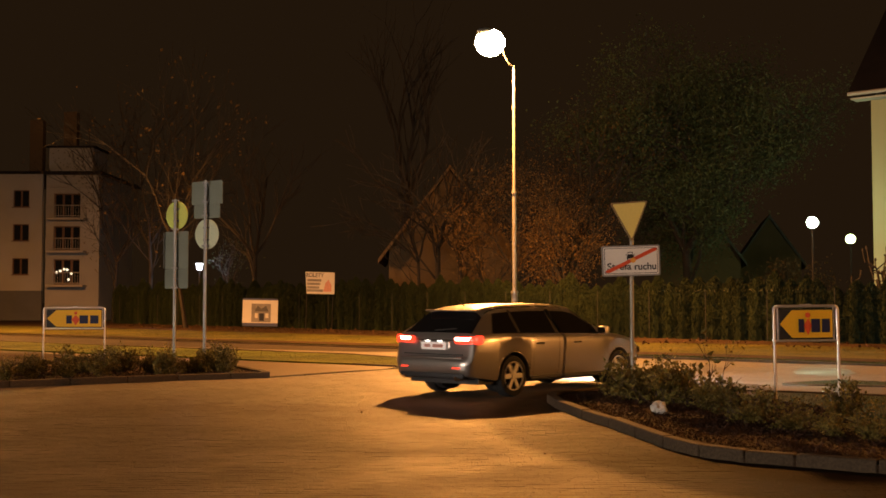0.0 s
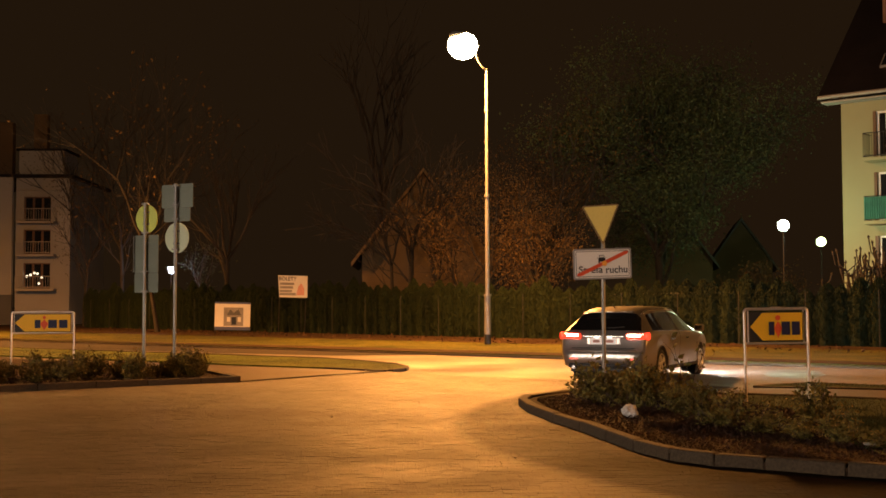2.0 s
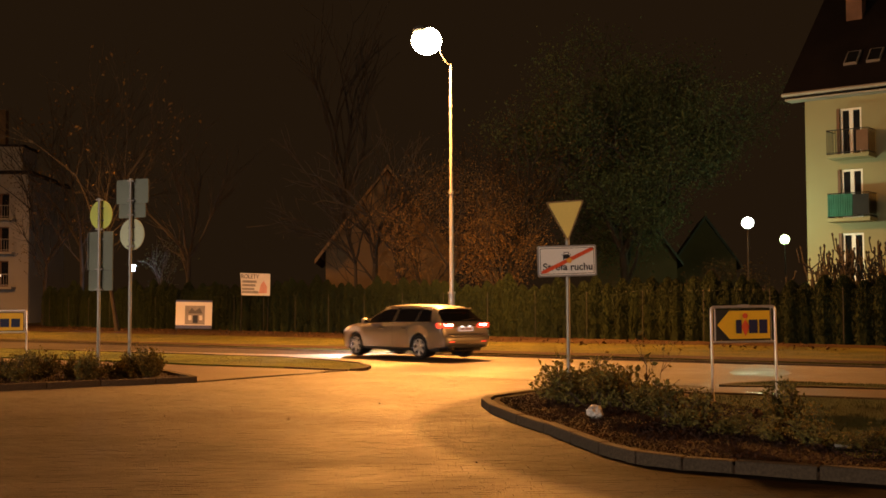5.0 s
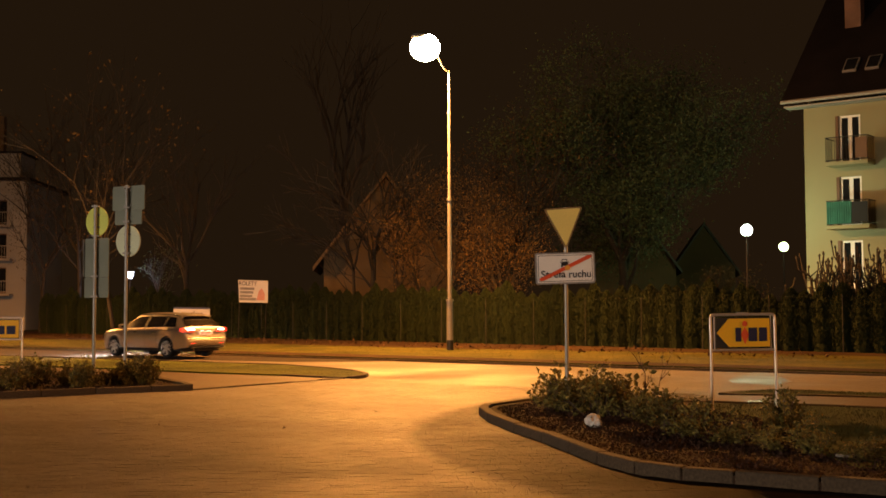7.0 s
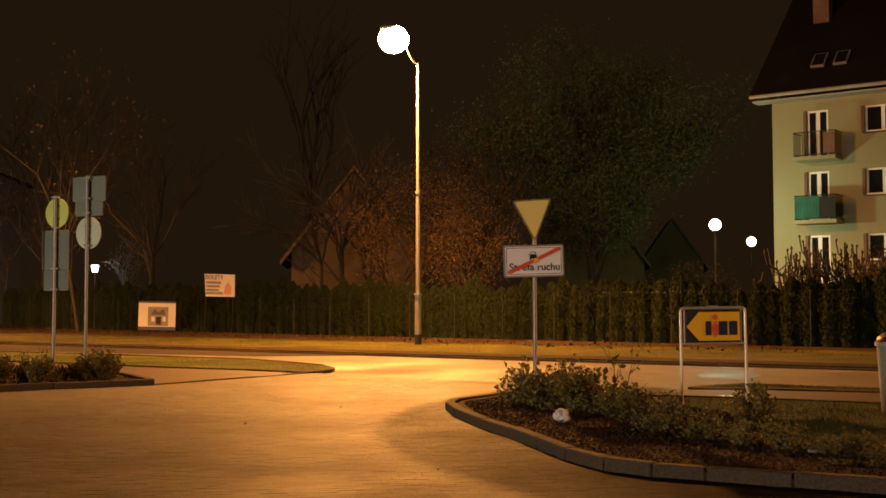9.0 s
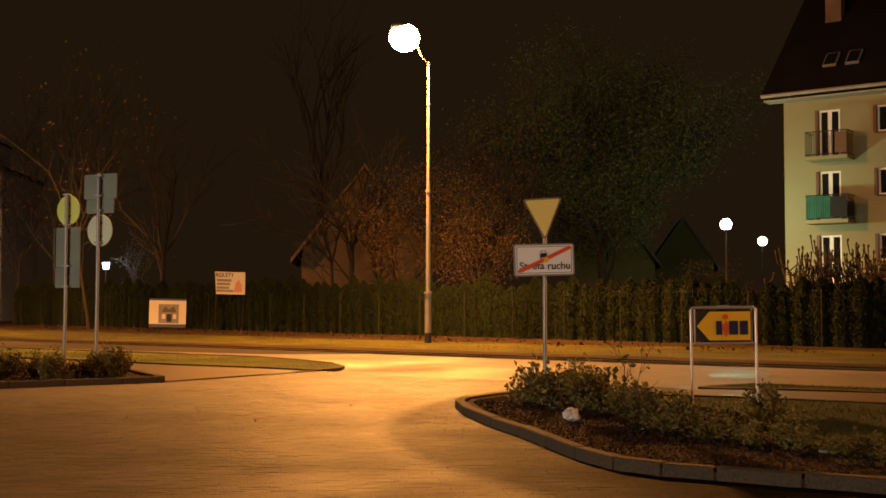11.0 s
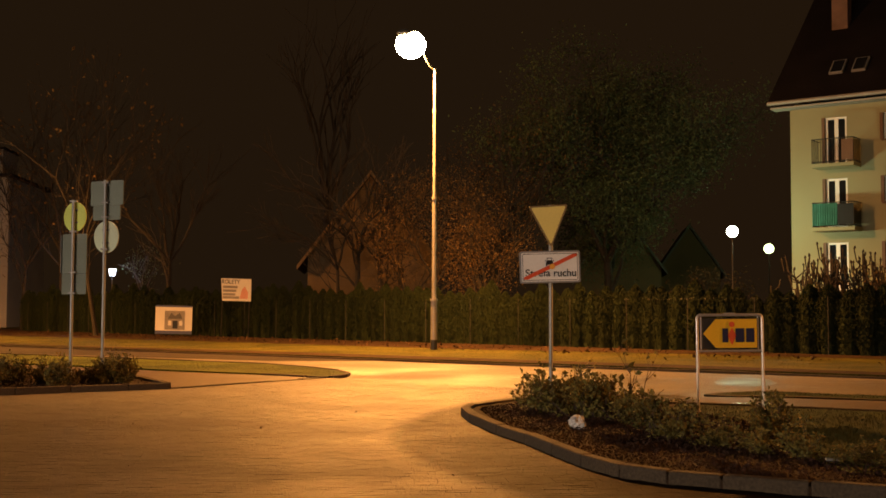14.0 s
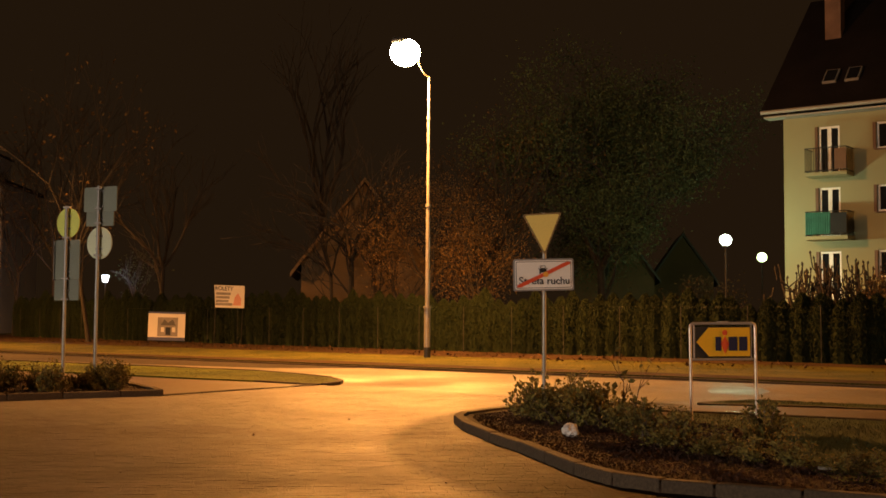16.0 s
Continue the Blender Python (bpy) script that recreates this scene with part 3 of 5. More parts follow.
                           (-0.042, 0.125, 0.042, 0.135), (-0.055, 0.01, -0.035, 0.03), (0.035, 0.01, 0.055, 0.03), (-0.07, 0.085, -0.055, 0.097), (0.055, 0.085, 0.07, 0.097)):
        box(icon, (x0 + x1) / 2 - 0.01, -0.010, (z0 + z1) / 2 + 0.005, x1 - x0, 0.004, z1 - z0)
    part("car_symbol", icon, M["ink"], b)
    lettering("lettering", "Strefa", 0.16, (-0.195, -0.0105, -0.095), M["ink"], b, 0.0015, 0.385)
    lettering("lettering", "ruchu", 0.16, (0.225, -0.0105, -0.10), M["ink"], b, 0.0015, 0.345)
    bar = slab([(-0.415, -0.19), (-0.355, -0.19), (0.415, 0.16), (0.415, 0.195), (0.355, 0.195), (-0.415, -0.155)], -0.0155, -0.013)
    part("red_bar", bar, M["red"], b)
    # orange disc drawn on the bar as its highlight
    part("bar_sheen", slab(disc(0.03, 0.005, 0.042, 20), -0.0175, -0.0160), M["orange"], b, "orange sheen painted on the bar")
    for z in (2.62, 1.95, 2.2):
        part("clamp", boxed(0, 0.045, z, 0.09, 0.075, 0.04, 0.006), M["galv"], s)
    return s


give_way_sign()


def advert_sign(m, width, top, low, arrow, name, label, thin):
    """A steel frame on two legs with a black plate and a yellow arrow plate; its emblem is drawn as plain blocks."""
    s = thing(name, m, label, "advert sign", "arrow advert signs")
    r, w = thin, width / 2
    f = bmesh.new()
    c = 0.05
    for x in (-w, w):
        rod(f, (x, 0, -0.15), (x, 0, top - c), r, seg=12)
    rod(f, (-w + c, 0, top), (w - c, 0, top), r, seg=12)
    for sx in (-1, 1):
        prev = None
        for k in range(6):
            a = math.pi / 2 * k / 5
            p = (sx * (w - c + c * math.cos(a)), 0, top - c + c * math.sin(a))
            if prev:
                rod(f, prev, p, r, seg=10)
            prev = p
    part("frame", f, M["white_steel"], s, smooth=True)
    part("lower_bar", rodded((-w, 0, low), (w, 0, low), r * 0.8, seg=10), M["white_steel"], s, smooth=True)
    for x in (-w + 0.055, w - 0.055):
        part("inner_bar", rodded((x, 0.01, low), (x, 0.01, top), r * 0.55, seg=8), M["white_steel"], s)
    part("top_tab", boxed(0, 0, top + 0.02, 0.16, 0.02, 0.02, 0.004), M["white_steel"], s)
    x0, x1, z0, z1 = -w + 0.07, w - 0.075, low + 0.03, top - 0.045
    part("plate", slab(rect(x0, z0, x1, z1), -0.012, 0.012), M["ad_black"], s, "black plate")
    zm, h = (z0 + z1) / 2, z1 - z0
    tip = arrow * (x1 - x0)
    a = part("arrow", slab([(x0 + 0.01, zm), (x0 + tip, z0 + 0.012), (x1 - 0.005, z0 + 0.012), (x1 - 0.005, z1 - 0.012), (x0 + tip, z1 - 0.012)], -0.018, -0.0125), M["ad_yellow"], s, "yellow arrow plate pointing aside")
    u = (x1 - x0)
    left, y = x0 + 0.36 * u, -0.0215
    e = bmesh.new()
    k = h * 0.46
    cz = zm - 0.06 * h

    def bar(bm, ax, az, bx, bz):
        box(bm, (ax + bx) / 2, y, (az + bz) / 2, bx - ax, 0.004, bz - az)

    ew = u * 0.60
    # three dark blocks and a red lozenge with a dot: an emblem without letters
    bar(e, left, cz - k / 2, left + 0.17 * ew, cz + k / 2)
    part("emblem_block", e, M["ad_blue"], a)
    e = bmesh.new()
    bar(e, left + 0.40 * ew, cz - k / 2, left + 0.66 * ew, cz + k / 2)
    part("emblem_block", e, M["ad_blue"], a)
    e = bmesh.new()
    bar(e, left + 0.72 * ew, cz - k / 2, left + 0.97 * ew, cz + k / 2)
    part("emblem_block", e, M["ad_blue"], a)
    lx = left + 0.285 * ew
    part("emblem_lozenge", slab([(lx - 0.075 * u, cz), (lx, cz - 0.33 * h), (lx + 0.075 * u, cz), (lx, cz + 0.25 * h)], y - 0.004, y - 0.0025), M["ad_red"], a)
    part("emblem_dot", slab(disc(lx, cz + 0.36 * h, 0.09 * h, 18), y - 0.004, y - 0.0025), M["ad_red"], a)
    for x in (-w, w):
        part("foot", rodded((x, 0, -0.02), (x, 0, 0.05), r * 1.7, r * 1.2, seg=12), M["white_steel"], s)
    return s


advert_sign(pose(5.10, 15.42, 0.07, 0, -0.6, 0), 0.91, 1.335, 0.845, 0.24, "advert_sign", "yellow arrow advert plate in a steel frame on the lawn", 0.020)
advert_sign(pose(-9.05, 27.5, 0.07), 1.50, 1.27, 0.76, 0.18, "advert_sign", "wide yellow arrow advert plate in a frame behind shrubs", 0.022)


def sign_backs():
    """Two posts that carry road signs seen from behind."""
    turn = pose(0, 0, 0, 0, 0, -31)

    def plate(s, name, outline, z, material, dy, label=""):
        p = part(name, slab(outline, 0.0, 0.02), material, s, label)
        p.matrix_basis = Matrix.Translation((0, 0, z)) @ turn @ Matrix.Translation((0, dy, 0))
        return p

    def rail(p, w, zs):
        for z in zs:
            part("rail", boxed(0, -0.012, z, 0.16 + 0.02 * w, 0.022, 0.035, 0.004), M["galv"], p)

    a = thing("sign_post", pose(-5.07, 23.6, 0.05), "steel post with three grey sign backs and a pale disc", "road sign", "sign posts")
    part("post", rodded((0, -0.05, -0.1), (0, -0.05, 4.02), 0.034, seg=14), M["galv"], a, smooth=True)
    p = plate(a, "plate", rounded(rect(-0.43, -0.25, 0.43, 0.25), 0.04), 3.76, M["sign_back"], 0.03)
    rail(p, 0.84, (-0.15, 0.16))
    p = plate(a, "small_plate", rounded(rect(-0.36, -0.145, 0.36, 0.145), 0.03), 3.36, M["sign_back"], 0.03)
    rail(p, 0.70, (0.0,))
    p = plate(a, "disc", disc(0, 0, 0.325, 40), 2.87, M["disc_grey"], 0.03, "pale round sign back")
    rail(p, 0.5, (-0.12, 0.14))
    for z in (3.97, 3.56, 3.27, 2.62):
        part("clamp", boxed(0, -0.045, z, 0.14, 0.09, 0.035, 0.005), M["galv"], a)
    b = thing("sign_post", pose(-5.935, 24.6, 0.05), "steel post with a yellowish disc and two grey sign backs", "road sign", "sign posts")
    part("post", rodded((0, -0.05, -0.1), (0, -0.05, 3.70), 0.036, seg=14), M["galv"], b, smooth=True)
    p = plate(b, "disc", disc(0, 0, 0.315, 40), 3.35, M["disc_green"], 0.03, "yellow-green round sign back")
    rail(p, 0.5, (-0.12, 0.14))
    p = plate(b, "plate", rounded(rect(-0.34, -0.415, 0.34, 0.415), 0.03), 2.575, M["sign_back"], 0.03)
    rail(p, 0.66, (-0.25, 0.25))
    part("folded_edge", boxed(-0.335, -0.02, 0, 0.012, 0.05, 0.80), M["galv"], p)
    p = plate(b, "small_plate", rounded(rect(-0.34, -0.215, 0.34, 0.215), 0.03), 1.94, M["sign_back"], 0.03)
    rail(p, 0.66, (0.0,))
    for z in (3.67, 3.04, 2.18, 1.75):
        part("clamp", boxed(0, -0.045, z, 0.15, 0.09, 0.035, 0.005), M["galv"], b)


sign_backs()

# ---- lamps ----


def street_lamp(m, label):
    s = thing("street_lamp", m, label, "street lamp", "street lamps")
    part("base", rodded((0, 0, -0.1), (0, 0, 0.38), 0.125, seg=18), M["black"], s, "black base collar", True)
    part("lower_pole", rodded((0, 0, 0.38), (0, 0, 1.80), 0.118, 0.112, seg=18), M["pole"], s, smooth=True)
    part("collar", rodded((0, 0, 1.78), (0, 0, 1.86), 0.14, seg=18), M["pole"], s, smooth=True)
    part("middle_pole", rodded((0, 0, 1.86), (0, 0, 5.46), 0.078, 0.070, seg=16), M["pole"], s, smooth=True)
    part("collar", rodded((0, 0, 5.44), (0, 0, 5.54), 0.092, seg=16), M["pole"], s, smooth=True)
    part("upper_pole", rodded((0, 0, 5.54), (0, 0, 10.2), 0.058, 0.046, seg=16), M["pole"], s, smooth=True)
    part("collar", rodded((0, 0, 8.60), (0, 0, 8.68), 0.07, seg=16), M["pole"], s, smooth=True)
    arm = bmesh.new()
    prev = Vector((0, 0, 10.15))
    for k in range(1, 9):
        a = math.pi / 2 * k / 8
        p = Vector((-0.45 * math.sin(a), -0.45 * math.sin(a), 10.15 + 0.72 * (1 - math.cos(a)) ** 0.8))
        rod(arm, prev, p, 0.03, seg=10)
        prev = p
    part("arm", arm, M["pole"], s, smooth=True)
    ax = pose(-0.92, -0.92, 10.90, 0, 0, 45)
    h = bmesh.new()
    bmesh.ops.create_uvsphere(h, u_segments=20, v_segments=10, radius=1, matrix=Matrix.Diagonal((0.66, 0.30, 0.20, 1)) @ Matrix.Translation((0, 0, 1.4)))
    head = part("lamp_head", h, M["pole"], s, "grey luminaire housing", True)
    head.matrix_basis = ax
    g = bmesh.new()
    # bowl larger than a real one: the lamp's glare is put into its shape
    bmesh.ops.create_uvsphere(g, u_segments=24, v_segments=12, radius=1, matrix=Matrix.Translation((0, 0, -0.05)) @ Matrix.Diagonal((0.56, 0.54, 0.50, 1)))
    glass = part("bowl", g, M["lamp_glow"], head, "glowing orange bowl, oversized to stand for glare", True)
    glass.visible_shadow = False
    return s


street_lamp(pose(2.77, 41.3, 0.03), "tall grey steel street lamp with glowing sodium light")
street_lamp(pose(-22.98, 56.22, 0.03), "tall grey street lamp far along the road")

street_lamp(pose(38.0, 11.0, 0.0), "tall grey street lamp further along the road")


def park_lamp(x, y, z, material, label, r=0.27):
    s = thing("park_lamp", pose(x, y, 0), label, "park lamp", "globe lamps")
    part("pole", rodded((0, 0, -0.1), (0, 0, z - r * 0.9), 0.05, 0.035, seg=12), M["iron"], s, smooth=True)
    part("collar", rodded((0, 0, z - r * 1.15), (0, 0, z - r * 0.85), 0.09, seg=14), M["black"], s, smooth=True)
    g = part("globe", ball(bmesh.new(), (0, 0, z), r, 24), material, s, "glowing opal globe", True)
    g.visible_shadow = False
    return s


park_lamp(16.0, 48.0, 4.87, M["globe"], "globe lamp glowing white on a slim pole", 0.25)
park_lamp(24.19, 66.0, 5.16, M["globe_green"], "globe lamp glowing greenish on a slim pole", 0.28)
lan = thing("garden_lantern", pose(-16.24, 78.0, 0), "small lantern glowing bluish white on a post", "lantern")
part("pole", rodded((0, 0, -0.1), (0, 0, 3.7), 0.05, 0.04), M["black"], lan, smooth=True)
g = part("glass", rodded((0, 0, 3.72), (0, 0, 4.16), 0.16, 0.25, seg=8), M["lantern"], lan, "glowing glass")
g.visible_shadow = False
part("cap", rodded((0, 0, 4.16), (0, 0, 4.28), 0.27, 0.05, seg=8), M["black"], lan)

# ---- buildings ----


def holed(name, x0, x1, z0, z1, holes, thick, material, parent, label=""):
    """A wall from y=0 to y=thick with rectangular openings (xa, za, xb, zb) through it."""
    xs = sorted({x0, x1, *[h[0] for h in holes], *[h[2] for h in holes]})
    zs = sorted({z0, z1, *[h[1] for h in holes], *[h[3] for h in holes]})

    def solid(i, j):
        if not (0 <= i < len(xs) - 1 and 0 <= j < len(zs) - 1):
            return False
        cx, cz = (xs[i] + xs[i + 1]) / 2, (zs[j] + zs[j + 1]) / 2
        return not any(h[0] < cx < h[2] and h[1] < cz < h[3] for h in holes)

    v, f = [], []

    def quad(*p):
        f.append(tuple(range(len(v), len(v) + 4)))
        v.extend(p)

    for i in range(len(xs) - 1):
        for j in range(len(zs) - 1):
            if not solid(i, j):
                continue
            a, b, c, d = xs[i], xs[i + 1], zs[j], zs[j + 1]
            quad((a, 0, c), (b, 0, c), (b, 0, d), (a, 0, d))
            quad((b, thick, c), (a, thick, c), (a, thick, d), (b, thick, d))
            if not solid(i - 1, j):
                quad((a, thick, c), (a, 0, c), (a, 0, d), (a, thick, d))
            if not solid(i + 1, j):
                quad((b, 0, c), (b, thick, c), (b, thick, d), (b, 0, d))
            if not solid(i, j - 1):
                quad((a, thick, c), (b, thick, c), (b, 0, c), (a, 0, c))
            if not solid(i, j + 1):
                quad((a, 0, d), (b, 0, d), (b, thick, d), (a, thick, d))
    return raw(name, v, f, material, parent, label)


def window(parent, x0, z0, x1, z1, inset=0.12, leafs=2, fr=0.07, material="frame", sill=True):
    cuts = [x0 + (x1 - x0) * k / leafs for k in range(leafs + 1)]
    panes = [(a + (fr if n == 0 else fr * 0.95), z0 + fr, b - (fr if n == leafs - 1 else fr * 0.95), z1 - fr) for n, (a, b) in enumerate(zip(cuts, cuts[1:]))]
    w = holed("window", x0, x1, z0, z1, panes, 0.07, M[material], parent, "white window frame" if material == "frame" else "")
    weld = bmesh.new()
    weld.from_mesh(w.data)
    bmesh.ops.remove_doubles(weld, verts=weld.verts, dist=1e-5)
    bmesh.ops.translate(weld, verts=weld.verts, vec=(0, inset - 0.035, 0))
    weld.to_mesh(w.data)
    weld.free()
    part("pane", boxed((x0 + x1) / 2, inset + 0.035, (z0 + z1) / 2, x1 - x0 - fr, 0.012, z1 - z0 - fr), M["pane"], w, "dark glass")
    if sill:
        part("sill", boxed((x0 + x1) / 2, -0.03, z0 - 0.03, x1 - x0 + 0.16, 0.22, 0.05, 0.01), M["brown_wood"], w)
    return w


def roof_shape(pts, faces, thick):
    bm = bmesh.new()
    vs = [bm.verts.new(p) for p in pts]
    fs = [bm.faces.new([vs[i] for i in f]) for f in faces]
    r = bmesh.ops.extrude_face_region(bm, geom=fs)
    bmesh.ops.translate(bm, verts=[v for v in r["geom"] if isinstance(v, bmesh.types.BMVert)], vec=(0, 0, thick))
    bmesh.ops.recalc_face_normals(bm, faces=bm.faces)
    return bm


def apartment_right():
    s = thing("apartment_building", pose(19.53, 50.39, 0.09, 0, 0, -41.0), "cream rendered apartment house with balconies and dark roof", "building")
    rows = ((7.87, 9.97), (5.08, 7.24), (2.30, 4.41))
    holes = []
    for lo, hi in rows:
        holes += [(1.58, lo, 2.52, hi), (4.10, hi - 1.16, 5.62, hi), (8.2, hi - 1.16, 9.7, hi), (12.0, hi - 1.16, 13.5, hi)]
    holed("wall", 0, 20, -0.2, 10.6, holes, 0.35, M["cream"], s, "cream rendered front wall")
    part("side_wall", boxed(0.175, 6.175, 5.22, 0.35, 11.65, 10.65), M["cream"], s)
    part("back_wall", boxed(10, 12.2, 5.22, 20, 0.35, 10.65), M["cream"], s)
    part("side_wall", boxed(19.825, 6.175, 5.22, 0.35, 11.65, 10.65), M["cream"], s)
    part("floor_slab", boxed(10, 6.2, 5.0, 19.2, 11.5, 0.3), M["plinth"], s)
    part("ceiling_slab", boxed(10, 6.2, 10.4, 19.2, 11.5, 0.3), M["plinth"], s)
    for lo, hi in rows:
        window(s, 1.58, lo, 2.52, hi, 0.10, 2, 0.09, sill=False)
        for x in (4.10, 8.2, 12.0):
            window(s, x, hi - 1.16, x + 1.5, hi, 0.12, 2, 0.08)
        part("shutter", boxed(1.50, -0.03, (lo + hi) / 2, 0.14, 0.05, hi - lo, 0.01), M["brown_wood"], s, "brown wooden board beside the door")
        part("shutter", boxed(4.02, -0.03, hi - 0.58, 0.14, 0.05, 1.16, 0.01), M["brown_wood"], s)
    for n, (lo, hi) in enumerate(rows[:2]):
        b = part("balcony", boxed(2.2, -0.52, lo - 0.13, 1.85, 1.03, 0.16, 0.01), M["cream"], s, "cantilevered balcony slab")
        r = bmesh.new()
        for z in (lo + 0.02, lo + 1.02):
            rod(r, (1.30, -1.0, z), (3.10, -1.0, z), 0.022, seg=8)
            for x in (1.30, 3.10):
                rod(r, (x, -1.0, z), (x, 0.0, z), 0.022, seg=8)
        for k in range(15):
            rod(r, (1.30 + 1.8 * k / 14, -1.0, lo - 0.05), (1.30 + 1.8 * k / 14, -1.0, lo + 1.02), 0.011, seg=6)
        for x in (1.30, 3.10):
            for k in range(1, 8):
                rod(r, (x, -k / 8, lo - 0.05), (x, -k / 8, lo + 1.02), 0.011, seg=6)
        part("railing", r, M["iron"], b, "black iron railing")
        if n:
            c = bmesh.new()
            top = [c.verts.new((1.30 + 0.05 * k, -1.03 - 0.035 * (k % 2), lo + 0.98)) for k in range(23)]
            low = [c.verts.new((1.30 + 0.05 * k, -1.03 - 0.045 * (k % 2), lo + 0.02)) for k in range(23)]
            for k in range(22):
                c.faces.new((low[k], low[k + 1], top[k + 1], top[k]))
            part("screen", c, M["green_cloth"], b, "green cloth screen on the railing")
            part("screen", boxed(2.72, -1.03, lo + 0.5, 0.72, 0.012, 0.90), M["dark"], b, "dark screen")
        else:
            part("screen", boxed(2.85, -1.03, lo + 0.5, 0.5, 0.012, 0.90), M["brown_wood"], b, "brown wooden screen")
    e = roof_shape([(-0.75, -0.75, 10.62), (20.75, -0.75, 10.62), (20.75, 13.1, 10.62), (-0.75, 13.1, 10.62), (-0.75, 6.2, 17.2), (20.75, 6.2, 17.2)],
                   [(0, 1, 5, 4), (2, 3, 4, 5)], 0.22)
    rf = part("roof", e, M["roof"], s, "dark tiled pitched roof")
    part("gutter", rodded((-0.75, -0.80, 10.72), (20.7, -0.80, 10.72), 0.085, seg=10), M["fascia"], rf, "pale gutter", True)
    part("soffit", boxed(10, -0.36, 10.50, 21.3, 0.74, 0.07), M["fascia"], rf)
    for x in (1.95, 2.95):
        sk = part("skylight", boxed(0, 0, 0, 0.62, 1.0, 0.12, 0.02), M["sign_edge"], rf, "roof window in grey frame")
        sk.matrix_basis = Matrix.Translation((x, 0.75, 12.35)) @ Matrix.Rotation(math.atan2(6.65, 6.95), 4, "X")
        part("pane", boxed(0, 0, 0.065, 0.50, 0.86, 0.012), M["pane"], sk)
    sk = part("skylight", boxed(0, 0, 0, 0.9, 1.1, 0.12, 0.02), M["fascia"], rf, "lit roof window")
    sk.matrix_basis = Matrix.Translation((6.4, 0.95, 12.62)) @ Matrix.Rotation(math.atan2(6.65, 6.95), 4, "X")
    part("pane", boxed(0, 0, 0.065, 0.76, 0.94, 0.012), M["room_glow"], sk, "lit pane")
    part("chimney", boxed(1.25, 3.6, 15.6, 0.75, 0.6, 2.6, 0.02), M["chimney"], rf, "brick chimney")
    for x in (0.0, 19.65):
        g = bmesh.new()
        f = g.faces.new([g.verts.new((x, y, z)) for y, z in ((0.36, 10.56), (12.0, 10.56), (6.2, 16.6))])
        r = bmesh.ops.extrude_face_region(g, geom=[f])
        bmesh.ops.translate(g, verts=[v for v in r["geom"] if isinstance(v, bmesh.types.BMVert)], vec=(0.35, 0, 0))
        bmesh.ops.recalc_face_normals(g, faces=g.faces)
        part("gable_wall", g, M["cream"], s, "cream gable wall")
    part("downpipe", rodded((6.3, -0.10, -0.1), (6.3, -0.10, 10.6), 0.06), M["fascia"], s, smooth=True)
    return s


def apartment_left():
    s = thing("apartment_building", pose(-31.8, 92.0, 0), "pale grey apartment house of four storeys with loggias", "building")
    rows = ((9.20, 10.58), (6.47, 7.82), (3.74, 5.07))
    holes = [(x, lo, x + 1.3, hi) for lo, hi in rows for x in (-2.35, -5.1, -8.8, -12.0, -15.0)]
    holed("wall", -24, 0, 2.45, 11.9, holes, 0.35, M["grey_render"], s, "pale grey rendered wall")
    part("plinth", boxed(-12, 0.19, 1.17, 24, 0.34, 2.54), M["plinth"], s, "dark plinth")
    for x0, z0, x1, z1 in holes:
        window(s, x0, z0, x1, z1, 0.14, 2, 0.07, "brown_wood")
    lrows = ((8.35, 10.36), (5.70, 7.70), (2.95, 5.0))
    bh = [(0.75, lo, 2.9, hi) for lo, hi in lrows]
    bay = holed("wall", 0.12, 4.45, -0.1, 11.88, bh, 0.35, M["grey_render"], s, "loggia wall")
    bay.matrix_basis = Matrix.Translation((0, 0.55, 0))
    for lo, hi in lrows:
        w = window(s, 0.75, lo, 2.9, hi, 0.80, 3, 0.09, "brown_wood", False)
        b = part("balcony", boxed(2.0, -0.05, lo - 0.12, 3.0, 1.15, 0.18, 0.01), M["fascia"], s, "balcony slab")
        r = bmesh.new()
        for z in (lo + 0.1, lo + 0.95):
            rod(r, (0.5, -0.6, z), (3.5, -0.6, z), 0.03, seg=6)
        for k in range(16):
            rod(r, (0.5 + 0.2 * k, -0.6, lo), (0.5 + 0.2 * k, -0.6, lo + 0.95), 0.016, seg=5)
        part("railing", r, M["fascia"], b, "pale metal railing")
        part("cornice", boxed(2.0, 0.45, hi + 0.55, 3.3, 0.35, 0.16), M["fascia"], s)
    for x, z in ((1.85, 4.15), (2.2, 3.85), (1.95, 3.35), (1.0, 3.95), (1.3, 4.05), (1.6, 4.2)):
        part("room_lamp", ball(bmesh.new(), (x, 0.72, z), 0.10, 8), M["room_glow"], s, "small light behind the glass")
    part("side_wall", boxed(4.275, 5.95, 5.89, 0.35, 10, 11.96), M["grey_render"], s)
    part("attic", boxed(1.9, 3.2, 12.75, 3.6, 4.0, 2.9), M["grey_render"], s, "set-back attic storey")
    rf = part("roof", boxed(-10, 6.2, 12.0, 29.5, 12.4, 0.25), M["roof"], s, "flat dark roof")
    for x, z in ((0.3, 17.9), (-2.6, 17.2)):
        part("chimney", boxed(x + 0.1, 6.0, (12 + z) / 2, 1.1, 0.8, z - 12), M["house_wall"], rf, "pale chimney stack")
    part("attic_roof", boxed(1.9, 3.2, 14.25, 4.0, 4.4, 0.16), M["roof"], rf)
    return s


def gable_house(m, w, depth, eave, ridge, over, label, board="fascia"):
    """A house whose gable faces -y; local x runs from -w/2 to w/2."""
    s = thing("house", m, label, "house", "houses behind the hedge")
    h = w / 2
